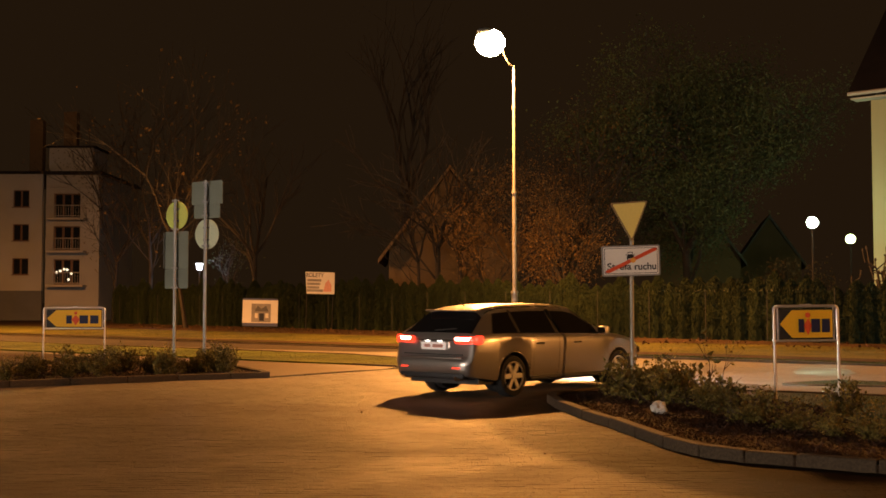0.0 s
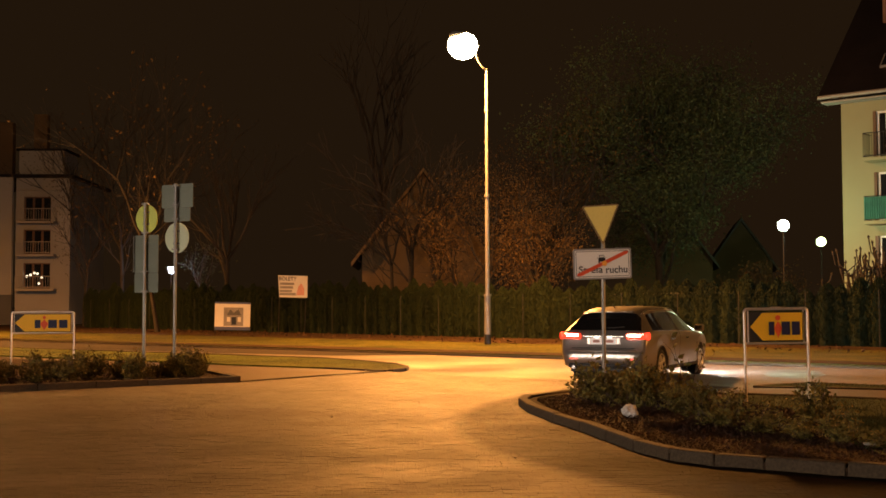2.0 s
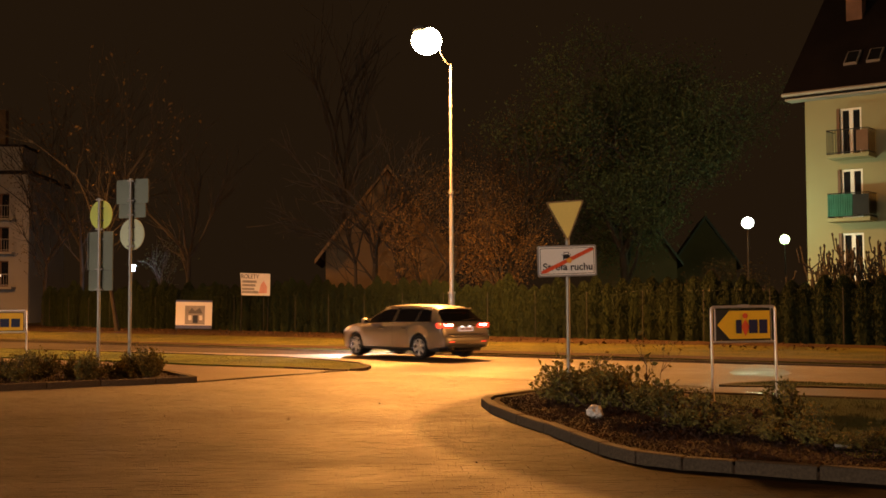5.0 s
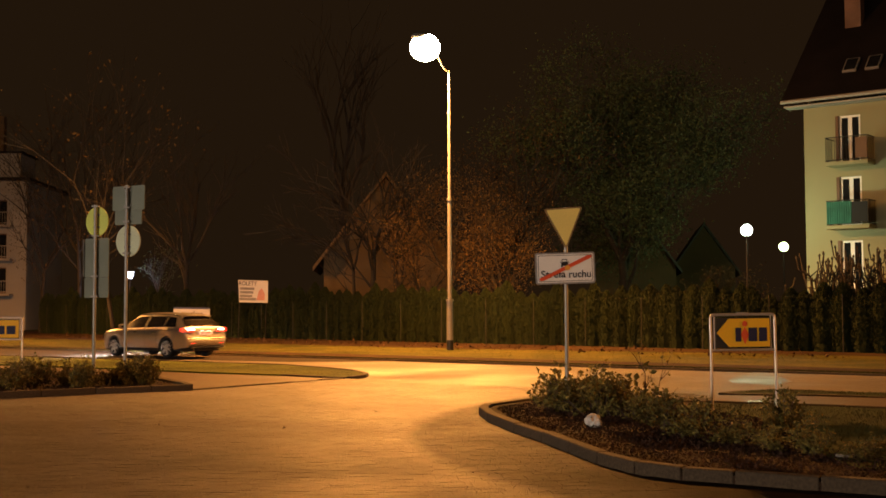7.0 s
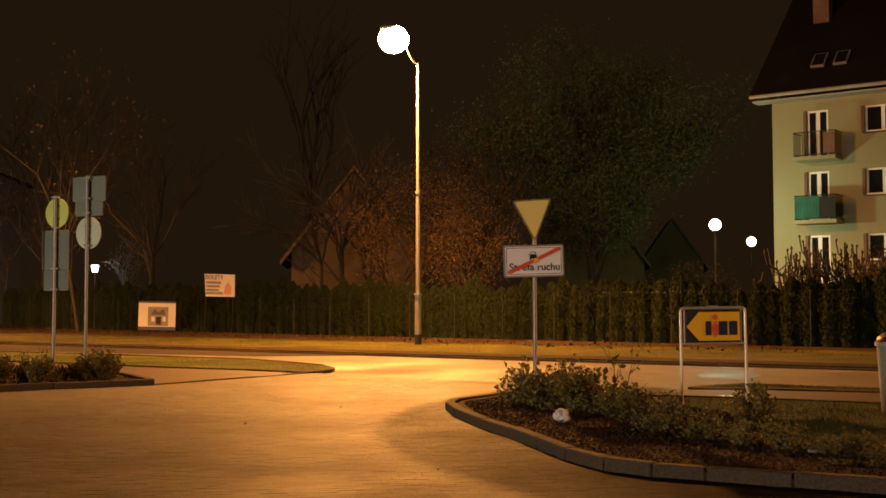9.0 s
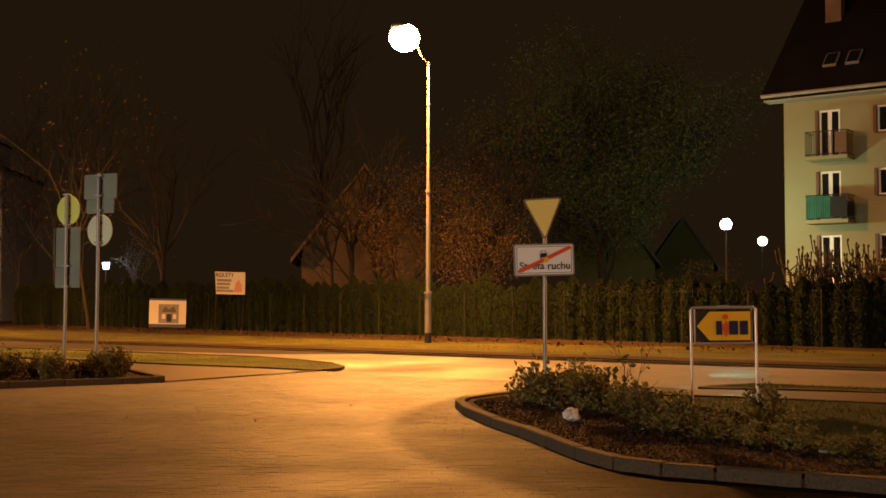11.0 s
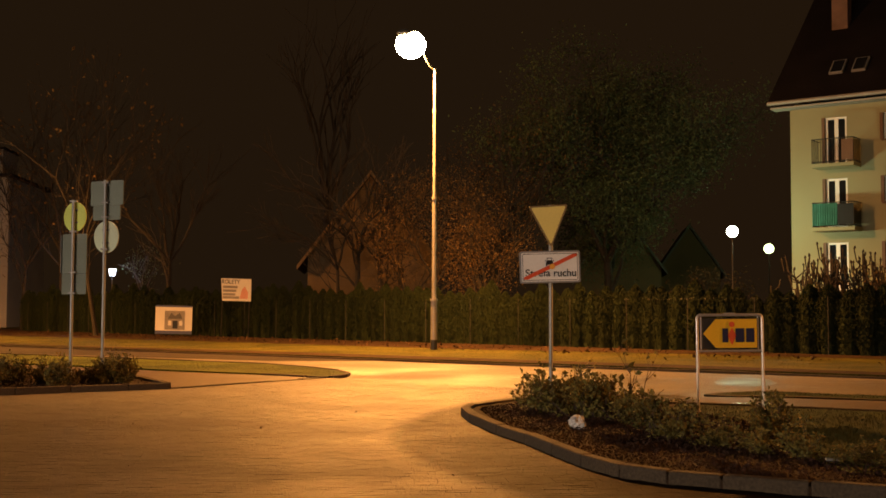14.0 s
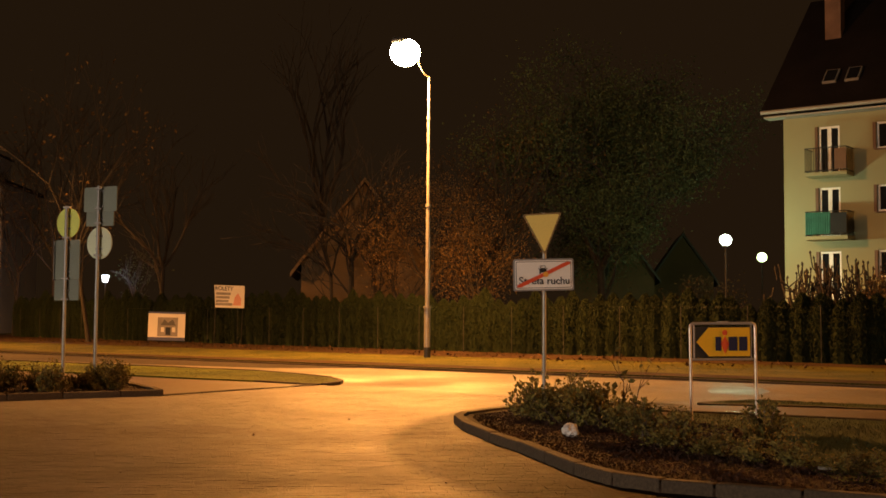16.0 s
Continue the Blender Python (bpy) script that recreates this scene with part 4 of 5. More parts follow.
    a = slab([(-h, -0.1), (h, -0.1), (h, eave), (0, ridge - 0.1), (-h, eave)], 0, 0.35)
    part("gable_wall", a, M["house_wall"], s, "rendered gable wall")
    part("side_wall", boxed(-h + 0.175, depth / 2, eave / 2 - 0.06, 0.35, depth - 0.72, eave + 0.06), M["house_wall"], s)
    part("side_wall", boxed(h - 0.175, depth / 2, eave / 2 - 0.06, 0.35, depth - 0.72, eave + 0.06), M["house_wall"], s)
    part("back_wall", slab([(-h, -0.1), (h, -0.1), (h, eave), (0, ridge - 0.1), (-h, eave)], depth - 0.35, depth), M["house_wall"], s)
    k = (ridge - eave) / h
    o = over
    rf = part("roof", roof_shape([(-h - o, -0.5, eave - o * k), (0, -0.5, ridge), (0, depth + 0.5, ridge), (-h - o, depth + 0.5, eave - o * k),
                                  (h + o, -0.5, eave - o * k), (h + o, depth + 0.5, eave - o * k)], [(0, 1, 2, 3), (1, 4, 5, 2)], 0.2), M["roof"], s, "steep dark tiled roof")
    for sx in (-1, 1):
        b = slab([(sx * (h + o), eave - o * k - 0.06), (sx * (h + o), eave - o * k + 0.20), (0, ridge + 0.2), (0, ridge - 0.06)], -0.56, -0.505)
        part("fascia", b, M[board], rf, "barge board")
    return s


apartment_right()
apartment_left()
gable_house(pose(0.75, 65.0, 0), 7.0, 9.0, 4.55, 9.15, 0.6, "ochre gabled house with steep dark roof", "house_wall")
gable_house(pose(18.6, 80.0, 0, 0, 0, -12), 5.6, 8.0, 4.6, 8.45, 0.4, "dark gabled house among trees", "plinth")
gable_house(pose(25.3, 86.0, 0, 0, 0, -12), 4.6, 8.0, 4.6, 7.9, 0.4, "small dark gabled house among trees", "plinth")


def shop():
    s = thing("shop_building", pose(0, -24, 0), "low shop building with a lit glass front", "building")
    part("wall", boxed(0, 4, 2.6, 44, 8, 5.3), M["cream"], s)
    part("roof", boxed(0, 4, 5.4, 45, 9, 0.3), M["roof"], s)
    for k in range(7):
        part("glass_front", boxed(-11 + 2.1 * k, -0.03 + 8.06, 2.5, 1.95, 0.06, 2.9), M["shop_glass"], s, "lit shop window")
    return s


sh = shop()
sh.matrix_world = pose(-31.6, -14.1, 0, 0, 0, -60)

# ---- hedge, fence, banners, bin ----


def thuja_mesh(seed, h, r):
    """A narrow conifer: a dense column of upright sprays with a ragged pointed top."""
    rng = random.Random(seed)

    def spot(g):
        z = g.random() ** 0.85
        a = g.uniform(0, 6.283)
        prof = (0.84 + 0.16 * math.sin(3.1 * z)) if z < 0.66 else max(0.08, 0.98 - 0.9 * ((z - 0.66) / 0.34) ** 1.9)
        rr = r * prof * g.uniform(0.74, 1.08) * (1 + 0.10 * math.sin(a * 3 + seed) + 0.06 * math.sin(z * 17 + a * 2))
        return (rr * math.cos(a), rr * math.sin(a), z * h * 0.97)

    return leaves(3400, spot, 0.105, rng, 0.34, 2.2)


def thuja(seed, h, r, m):
    s = thing("thuja", m, "dark green columnar thuja in a clipped row", "hedge shrub", "thuja hedge row")
    v, f = thuja_mesh(seed, h, r)
    part_f = raw("foliage", v, f, M["thuja"], s)
    core = bmesh.new()
    rod(core, (0, 0, -0.1), (0, 0, h * 0.72), r * 0.72, r * 0.74, seg=10)
    rod(core, (0, 0, h * 0.72), (0, 0, h * 0.90), r * 0.74, r * 0.30, seg=10)
    part("core", core, M["thuja"], s, "dense inner foliage")
    return s


def hedge():
    kinds = [thuja(k, 2.5 + 0.12 * (k % 3), 0.40 + 0.03 * (k % 2), pose(40 + 2 * k, 5, 0)) for k in range(5)]
    rng = random.Random(21)
    x, used = -21.8, set()
    while x < 23.5:
        ob = kinds[rng.randrange(5)]
        far = max(0.0, min(1.0, (20 - x) / 45))
        k = (0.86 + 0.24 * far) * rng.uniform(0.88, 1.10)
        m = Matrix.Translation((x + rng.uniform(-0.06, 0.06), hedge_y(x) + rng.uniform(-0.12, 0.12), 0.0)) @ pose(0, 0, 0, rng.uniform(-2, 2), rng.uniform(-2, 2), rng.uniform(0, 360))
        if ob.name not in used:
            used.add(ob.name)
            c = ob
            c.matrix_world = m
        else:
            c = copy_thing(ob, m)
        c.scale = (rng.uniform(0.95, 1.15), rng.uniform(0.95, 1.15), k)
        x += 0.43
    for ob in kinds:
        if ob.name not in used:
            ob.matrix_world = pose(23.6, hedge_y(23.6), 0)


hedge()


def fence():
    s = thing("wire_fence", pose(0, 0, 0), "wire mesh fence on thin steel posts before the hedge", "fence")
    x = -21.5
    pts = []
    while x < 23:
        pts.append(Vector((x, hedge_y(x) - 1.15, 0)))
        x += 1.75
    for p in pts:
        part("fence_post", rodded(p + Vector((0, 0, -0.1)), p + Vector((0, 0, 1.95)), 0.012, seg=6), M["fence"], s)
    b = bmesh.new()
    for p, q in zip(pts, pts[1:]):
        rod(b, p + Vector((0, 0, 1.9)), q + Vector((0, 0, 1.9)), 0.0008, seg=3)
    part("wire", b, M["black"], s)


fence()


def banners():
    a = thing("banner", pose(-9.45, 60.6, 0.95, 0, 1.2, 6), "white banner with a house picture tied to the fence", "banner", "fence banners")
    w, h = 0.93, 0.74
    p = part("sheet", slab(rect(-w, -h, w, h), 0, 0.03), M["banner"], a)
    part("bottom_band", slab(rect(-w, -h, w, -h + 0.17), -0.006, -0.001), M["banner_blue"], a)
    part("top_band", slab(rect(-w, h - 0.09, w, h), -0.006, -0.001), M["banner_blue"], a)
    pic = part("picture", slab(rect(-0.46, -0.52, 0.56, 0.46), -0.006, -0.001), M["banner_grey"], a, "grey picture of a house")
    part("picture_roof", slab([(-0.30, 0.05), (0.45, 0.05), (0.30, 0.36), (0.05, 0.18), (-0.12, 0.36)], -0.012, -0.0075), M["plinth"], pic)
    part("picture_door", slab(rect(-0.05, -0.45, 0.2, -0.05), -0.012, -0.0075), M["ink"], pic)
    part("picture_window", slab(rect(-0.28, -0.3, -0.12, -0.05), -0.012, -0.0075), M["banner"], pic)
    part("picture_window", slab(rect(0.28, -0.3, 0.44, -0.05), -0.012, -0.0075), M["banner"], pic)
    for x in (-w + 0.04, w - 0.04):
        part("pole", rodded((x, 0.06, -1.0), (x, 0.06, h), 0.02, seg=8), M["iron"], a)
    b = thing("banner", pose(-6.22, 60.0, 2.50, 0, 1.5, 4), "white banner with dark lettering over the hedge", "banner", "fence banners")
    w, h = 0.77, 0.575
    part("sheet", slab([(-w, h), (-w + 0.10, -h), (w + 0.02, -h), (w, h)], 0, 0.03), M["banner"], b)
    lettering("lettering", "ROLETY", 0.30, (-0.27, -0.006, 0.40), M["ink"], b, 0.003, 0.92)
    for k, (z, x1) in enumerate(((0.14, 0.0), (-0.05, -0.05), (-0.24, -0.1), (-0.40, 0.1))):
        part("print_bar", slab(rect(-0.66, z - 0.065, x1 + 0.08, z + 0.065), -0.006, -0.001), M["banner_grey"], b)
    part("print_picture", slab([(0.2, -0.45), (0.62, -0.45), (0.62, -0.1), (0.45, 0.2), (0.3, 0.0)], -0.006, -0.001), M["banner_red"], b)
    for x in (-w + 0.10, w - 0.06):
        part("pole", rodded((x, 0.06, -2.55), (x, 0.06, h), 0.02, seg=8), M["iron"], b)


banners()

bin_ = thing("litter_bin", pose(7.05, 14.1, 0.08), "grey litter bin with a dark lid on the lawn", "litter bin")
part("body", rodded((0, 0, 0), (0, 0, 0.86), 0.20, 0.25, seg=20), M["sign_back"], bin_, smooth=True)
part("rim", rodded((0, 0, 0.84), (0, 0, 0.89), 0.27, seg=20), M["sign_edge"], bin_, smooth=True)
part("lid", ball(bmesh.new(), (0, 0, 0.90), 0.25, 18, 0.5), M["black"], bin_, "dark domed lid", True)

st = bmesh.new()
bmesh.ops.create_icosphere(st, subdivisions=3, radius=0.10, matrix=Matrix.Diagonal((1.05, 0.8, 0.85, 1)))
for v in st.verts:
    v.co *= 1 + 0.45 * noise.noise(v.co * 14) + 0.25 * noise.noise(v.co * 37)
tagged(obj("stone", st, M["stone"]), "pale rough stone lying in the shrub bed", "stone").matrix_world = pose(2.62, 13.5, 0.14)
scrap = boxed(0, 0, 0.012, 0.30, 0.08, 0.02, 0.004)
tagged(obj("plank", scrap, M["banner_grey"]), "pale flat board lying by the shrubs", "board").matrix_world = pose(4.41, 10.22, 0.10, 0, 0, -12)

# ---- shrubs ----


def shrub(m, seed, h, r, n, label, group, tall=False):
    """A low rose shrub: arching stems with leaves along them."""
    rng = random.Random(seed)
    s = thing("shrub", m, label, "shrub", group)
    v, f, tips = [], [], []
    for k in range(3 if tall else 11):
        a, lean = rng.uniform(0, 6.28), rng.uniform(0.15, 0.95) * (0.3 if tall else 1)
        d = Vector((math.cos(a) * lean, math.sin(a) * lean, 1)).normalized()
        branch(v, f, tips, Vector((rng.uniform(-0.12, 0.12), rng.uniform(-0.12, 0.12), -0.05)), d, h * rng.uniform(0.55, 0.95) * (1 - 0.25 * lean), 0.010, 1, rng, 0.28, (2, 3), (0.3, 0.9), 0.1)
    tagged(raw("stemwork", v, f, M["stem"], s), kind="stuff")
    ok = [p for p, q in tips if p.z > 0.05]

    def spot(g):
        p = g.choice(ok)
        k = r * 0.095
        return (p.x + g.gauss(0, k), p.y + g.gauss(0, k), max(0.03, p.z + g.gauss(0, k * 0.8)))

    lv, lf = leaves(n, spot, 0.092, rng, 0.60, 0.5)
    raw("foliage", lv, lf, M["shrub_leaf"], s, "dull green and reddish leaves")
    return s


SHRUBS = [(2.62, 15.6, 0.54), (2.80, 16.2, 0.52), (2.95, 16.6, 0.54), (3.35, 16.5, 0.50), (2.88, 14.9, 0.50), (3.0, 15.4, 0.54), (3.42, 15.7, 0.46), (3.36, 14.0, 0.46), (3.3, 14.3, 0.46),
          (3.85, 15.2, 0.34), (3.65, 14.6, 0.40), (3.36, 12.9, 0.44), (3.35, 13.3, 0.42), (3.45, 12.1, 0.38), (3.55, 12.5, 0.38), (4.1, 14.3, 0.28), (3.7, 11.5, 0.34), (3.8, 11.9, 0.32),
          (3.92, 11.0, 0.30), (4.0, 11.3, 0.28), (4.2, 10.6, 0.26), (4.92, 13.3, 0.46), (4.62, 12.46, 0.44), (2.45, 16.0, 0.5), (3.15, 15.9, 0.56), (3.1, 14.75, 0.52), (4.35, 10.9, 0.24), (4.5, 10.1, 0.2), (4.7, 10.3, 0.20), (4.75, 9.6, 0.16), (5.0, 9.9, 0.2), (4.9, 9.2, 0.18)]


def shrubs():
    lab = "low rose shrub with dull green and reddish leaves"
    kinds = [shrub(pose(0, 0, 0), 50 + k, 0.62, 0.55, 460, lab, "shrubs in the beds") for k in range(5)]
    rng = random.Random(8)
    tall = {}
    for ob in kinds:
        zs = sorted(v.co.z for c in ob.children for v in c.data.vertices)
        tall[ob.name] = zs[int(len(zs) * 0.97)]
    first = set()
    rows = list(SHRUBS)
    for k in range(64):
        t = rng.random()
        x = -4.15 - 7.0 * t + rng.uniform(-0.3, 0.3)
        front = 21.25 + (x + 4.1) * 0.62
        y = front + 0.7 + rng.random() ** 1.3 * (2.4 + 0.25 * (-4 - x))
        if inside(BED_LEFT, x, y):
            rows.append((x, y, rng.uniform(0.34, 0.56)))
    for x, y, k in rows:
        ob = kinds[rng.randrange(5)]
        m = pose(x, y, 0.06, rng.uniform(-6, 6), rng.uniform(-6, 6), rng.uniform(0, 360))
        if ob.name not in first:
            first.add(ob.name)
            ob.matrix_world = m
            c = ob
        else:
            c = copy_thing(ob, m)
        k *= 0.88 * rng.uniform(0.76, 1.14) / tall[ob.name]
        wide = max(k, 0.48)
        c.scale = (wide * rng.uniform(0.9, 1.15), wide * rng.uniform(0.9, 1.15), k)
    shrub(pose(3.64, 15.0, 0.07), 77, 0.72, 0.2, 40, "tall thin rose shoot with a leafy tip", "shrubs in the beds", True)


shrubs()

# ---- trees ----


def tree(m, seed, trunk_h, r, level, length, label, leaf=None, count=0, size=0.2, cloud=0.6, lean=0.0, limbs=4, angle=(0.25, 0.7), lift=0.25):
    rng = random.Random(seed)
    s = thing("tree", m, label, "tree")
    v, f, tips, tv, tf = [], [], [], [], []
    a, d = Vector((0, 0, -0.2)), Vector((lean, 0, 1)).normalized()
    n = 5
    for k in range(n):
        b = a + d * (trunk_h + 0.2) / n
        prism(tv, tf, a, b, r * (1.25 if k == 0 else 1 - 0.07 * k), r * (1 - 0.07 * (k + 1)), 9)
        a = b
        d = (d + Vector((rng.uniform(-0.06, 0.06), rng.uniform(-0.06, 0.06), 0.1))).normalized()
        if k >= 2:
            w = rng.uniform(*angle) + 0.2
            t = rng.uniform(0, 6.28)
            branch(v, f, tips, a, Vector((math.cos(t) * math.sin(w), math.sin(t) * math.sin(w), math.cos(w))), length * 0.7, r * 0.35, level - 1, rng, 0.2, (2, 3), angle, lift)
    for k in range(limbs):
        w, t = rng.uniform(*angle), 6.28 * k / limbs + rng.uniform(-0.4, 0.4)
        branch(v, f, tips, a, Vector((math.cos(t) * math.sin(w), math.sin(t) * math.sin(w), math.cos(w))), length * rng.uniform(0.8, 1.1), r * 0.55, level, rng, 0.2, (2, 3), angle, lift)
    raw("trunk", tv, tf, M["bark"], s, "dark bark trunk", True)
    tagged(raw("branchwork", v, f, M["bark"], s, "bare spreading limbs and twigs"), kind="stuff")
    if count:
        ok = [p for p, q in tips if q < r * 0.4]

        def spot(g):
            p = g.choice(ok)
            return (p.x + g.gauss(0, cloud), p.y + g.gauss(0, cloud), p.z + g.gauss(0, cloud * 0.8))

        lv, lf = leaves(count, spot, size, rng, 0.6, 0.0)
        raw("crown", lv, lf, M[leaf], s, "sparse crown of small leaves")
    return s


tree(pose(-10.9, 67.5, 0), 2, 4.2, 0.17, 3, 3.2, "bare slender tree behind the hedge", angle=(0.2, 0.6))
tree(pose(-14.0, 63.5, 0), 3, 5.0, 0.13, 3, 4.0, "tall bare tree with a few orange leaves", "autumn", 160, 0.22, 0.5, -0.15)
tree(pose(-14.2, 78.4, 0), 21, 2.4, 0.09, 2, 1.5, "small leafy tree beside the lit lantern", "green_leaf", 420, 0.12, 0.3)
tree(pose(-20.0, 79.0, 0), 4, 5.4, 0.16, 3, 4.6, "tall bare autumn tree behind the hedge", "autumn", 200, 0.22, 0.5, 0.1)
tree(pose(-23.6, 83.5, 0), 5, 4.4, 0.15, 3, 3.6, "autumn tree with thin orange leaves", "autumn", 1600, 0.13, 0.6)
tree(pose(-2.0, 72.0, 0), 6, 8.0, 0.26, 3, 4.6, "very tall bare tree behind the house", angle=(0.15, 0.5))
tree(pose(0.05, 60.2, 0), 7, 4.4, 0.20, 3, 2.8, "dark bare tree before the house", lift=0.1)
tree(pose(1.35, 58.0, 0), 8, 4.0, 0.22, 3, 2.4, "dark crooked tree before the house", lift=0.05)
tree(pose(-0.9, 60.5, 0), 18, 3.6, 0.13, 3, 2.2, "thin bare tree before the house", lift=0.05)
tree(pose(3.9, 54.5, 0), 9, 2.8, 0.13, 3, 2.3, "small autumn tree with brown leaves", "autumn", 5200, 0.085, 0.5)
tree(pose(5.9, 52.5, 0), 10, 1.6, 0.12, 3, 1.8, "low autumn tree with russet leaves", "autumn", 5600, 0.085, 0.5)
tree(pose(2.5, 56.0, 0), 11, 1.8, 0.10, 3, 1.7, "autumn shrub-like tree with thin brown leaves", "autumn", 3600, 0.085, 0.5)
tree(pose(14.2, 64.0, 0), 12, 4.2, 0.36, 4, 4.0, "large broad tree with dim green crown", "green_leaf", 60000, 0.15, 0.62, angle=(0.35, 0.95))
tree(pose(7.5, 62.0, 0), 13, 3.6, 0.26, 3, 3.8, "dark tree with thinning autumn crown", "autumn", 4200, 0.11, 0.6)
tree(pose(18.2, 58.5, 0), 14, 0.6, 0.08, 3, 1.2, "russet bush behind the hedge", "autumn", 1500, 0.14, 0.3)


def pruned_shrub(m, seed, h, label):
    """A pollarded shrub: crooked stems that fork into thick upright shoots with knobbly ends."""
    rng = random.Random(seed)
    s = thing("shrub", m, label, "shrub", "pruned shrubs before the facade")
    v, f = [], []
    for k in range(11):
        t, w = rng.uniform(0, 6.28), rng.uniform(0.15, 0.7)
        a, d = Vector((rng.uniform(-0.15, 0.15), rng.uniform(-0.15, 0.15), -0.1)), Vector((math.cos(t) * math.sin(w), math.sin(t) * math.sin(w), math.cos(w)))
        n = 5
        for i in range(n):
            d = (d + Vector((rng.uniform(-0.35, 0.35), rng.uniform(-0.35, 0.35), 0.22))).normalized()
            b = a + d * h * rng.uniform(0.13, 0.19)
            r = 0.055 * (1 - 0.12 * i)
            prism(v, f, a, b, r, r * 0.88, 6)
            a = b
            if i < 1:
                continue
            for q in range(rng.randint(1, 3)):
                u = (Vector((rng.uniform(-1, 1), rng.uniform(-1, 1), rng.uniform(0.1, 0.9)))).normalized()
                e = a + u * h * rng.uniform(0.06, 0.15)
                prism(v, f, a, e, 0.028, 0.022, 5)
                g = e + Vector((u.x * 0.25, u.y * 0.25, 1)).normalized() * h * rng.uniform(0.05, 0.14)
                prism(v, f, e, g, 0.024, 0.026, 5)
                top = g + Vector((rng.uniform(-0.04, 0.04), rng.uniform(-0.04, 0.04), rng.uniform(0.10, 0.2)))
                prism(v, f, g, g.lerp(top, 0.5), 0.024, 0.050, 5)
                prism(v, f, g.lerp(top, 0.5), top, 0.050, 0.008, 5)
    tagged(raw("stemwork", v, f, M["bark"], s, "dark crooked stems and knobbly shoots"), kind="stuff")
    return s


for n, (x, y, h) in enumerate(((17.15, 42.0, 3.6), (17.85, 41.8, 3.75), (18.6, 41.5, 3.6), (19.4, 41.2, 3.8), (20.2, 40.9, 3.65), (21.0, 40.6, 3.6))):
    pruned_shrub(pose(x, y, 0), 90 + n, h, "bare pruned shrub with knobbly upright shoots")
tree(pose(19.4, 40.0, 0), 17, 0.6, 0.11, 3, 1.0, "low shrub with russet brown leaves", "autumn", 2600, 0.09, 0.3, lift=0.3, limbs=5)

# ---- the car ----
ROOF = [(-2.36, 0.56), (-2.345, 0.60), (-2.30, 0.635), (-2.285, 0.66), (-2.255, 0.80), (-2.215, 0.95), (-2.18, 1.00), (-1.84, 1.325), (-1.74, 1.372), (-1.60, 1.397), (-1.50, 1.412), (-1.25, 1.432), (-1.19, 1.434),
        (-0.75, 1.447), (-0.32, 1.448), (-0.22, 1.447), (0.15, 1.435), (0.42, 1.395), (0.62, 1.285), (0.86, 1.14), (1.12, 0.985), (1.22, 0.96), (1.55, 0.92), (1.9, 0.85), (2.12, 0.77), (2.25, 0.68), (2.32, 0.58), (2.35, 0.48)]
AXLES = (-1.35, 1.46)


def arch_z(y):
    """The height of the wheel opening's edge at y, or 0 between the wheels."""
    for w in AXLES:
        if abs(y - w) < 0.372:
            return 0.325 + math.sqrt(0.372 ** 2 - (y - w) ** 2)
    return 0.0


def lerp(table, y):
    for (a, u), (b, w) in zip(table, table[1:]):
        if a <= y <= b:
            return u + (w - u) * (y - a) / (b - a)
    return table[0][1] if y < table[0][0] else table[-1][1]


HALF = [(-2.36, 0.62), (-2.345, 0.72), (-2.29, 0.80), (-2.2, 0.835), (-2.0, 0.865), (-1.5, 0.90), (-0.5, 0.912), (0.8, 0.912), (1.5, 0.90), (1.9, 0.86), (2.15, 0.77), (2.27, 0.66), (2.35, 0.50)]
BELT = [(-2.36, 0.54), (-2.30, 0.62), (-2.285, 0.65), (-2.2, 0.965), (-2.1, 0.985), (-1.5, 0.985), (0.0, 0.955), (1.1, 0.925), (1.6, 0.88), (2.0, 0.80), (2.2, 0.70), (2.35, 0.47)]
LOW = [(-2.36, 0.42), (-2.30, 0.34), (-2.0, 0.28), (-1.7, 0.25), (1.8, 0.24), (2.2, 0.25), (2.35, 0.30)]


def car():
    s = thing("car", pose(1.34, 18.45, 0), "silver-grey estate car with lit tail lamps on the paving", "car")
    ys = {p[0] for p in ROOF}
    for w in AXLES:
        ys |= {round(w + 0.3715 * math.cos(math.pi * k / 14), 4) for k in range(15)} | {w - 0.375, w + 0.375}
    ys = sorted(ys)
    rings = []
    for y in ys:
        top = lerp(ROOF, y)
        w, belt, low = lerp(HALF, y), lerp(BELT, y), lerp(LOW, y)
        cab = max(0.0, min(1.0, (top - belt) / 0.42))
        belt = min(belt, top - 0.012)
        low = max(low, arch_z(y))
        roofw = w * (0.86 - (0.20 + 0.05 * max(0.0, min(1.0, (-1.2 - y) / 0.7))) * cab)
        g0 = w * (0.945 - 0.01 * cab)
        zs = top - 0.085 * cab - 0.006
        tall = belt - low
        flare = 0.012 * (1 if arch_z(y) else 0)
        # the flank leans in towards the sill and is widest just under the shoulder crease
        rings.append([(0, low), (w * 0.80, low), (w * 0.935 + flare, low + min(0.015, 0.1 * tall)), (w * 0.962 + flare * 0.6, low + min(0.13, 0.35 * tall)), (w * 0.984, low + 0.58 * tall), (w, belt - min(0.125, 0.26 * tall)), (w * 0.972, belt - min(0.03, 0.1 * tall)),
                      (g0, belt + 0.004), (g0 + (roofw - g0) * 0.90, belt + (zs - belt) * 0.92), (roofw, zs), (roofw * 0.88, top - 0.022 * cab - 0.003), (roofw * 0.5, top - 0.004), (0, top)])
    n = len(rings[0])
    glass = {}
    for i in range(len(ys) - 1):
        y0, y1 = ys[i], ys[i + 1]
        for j in range(n - 1):
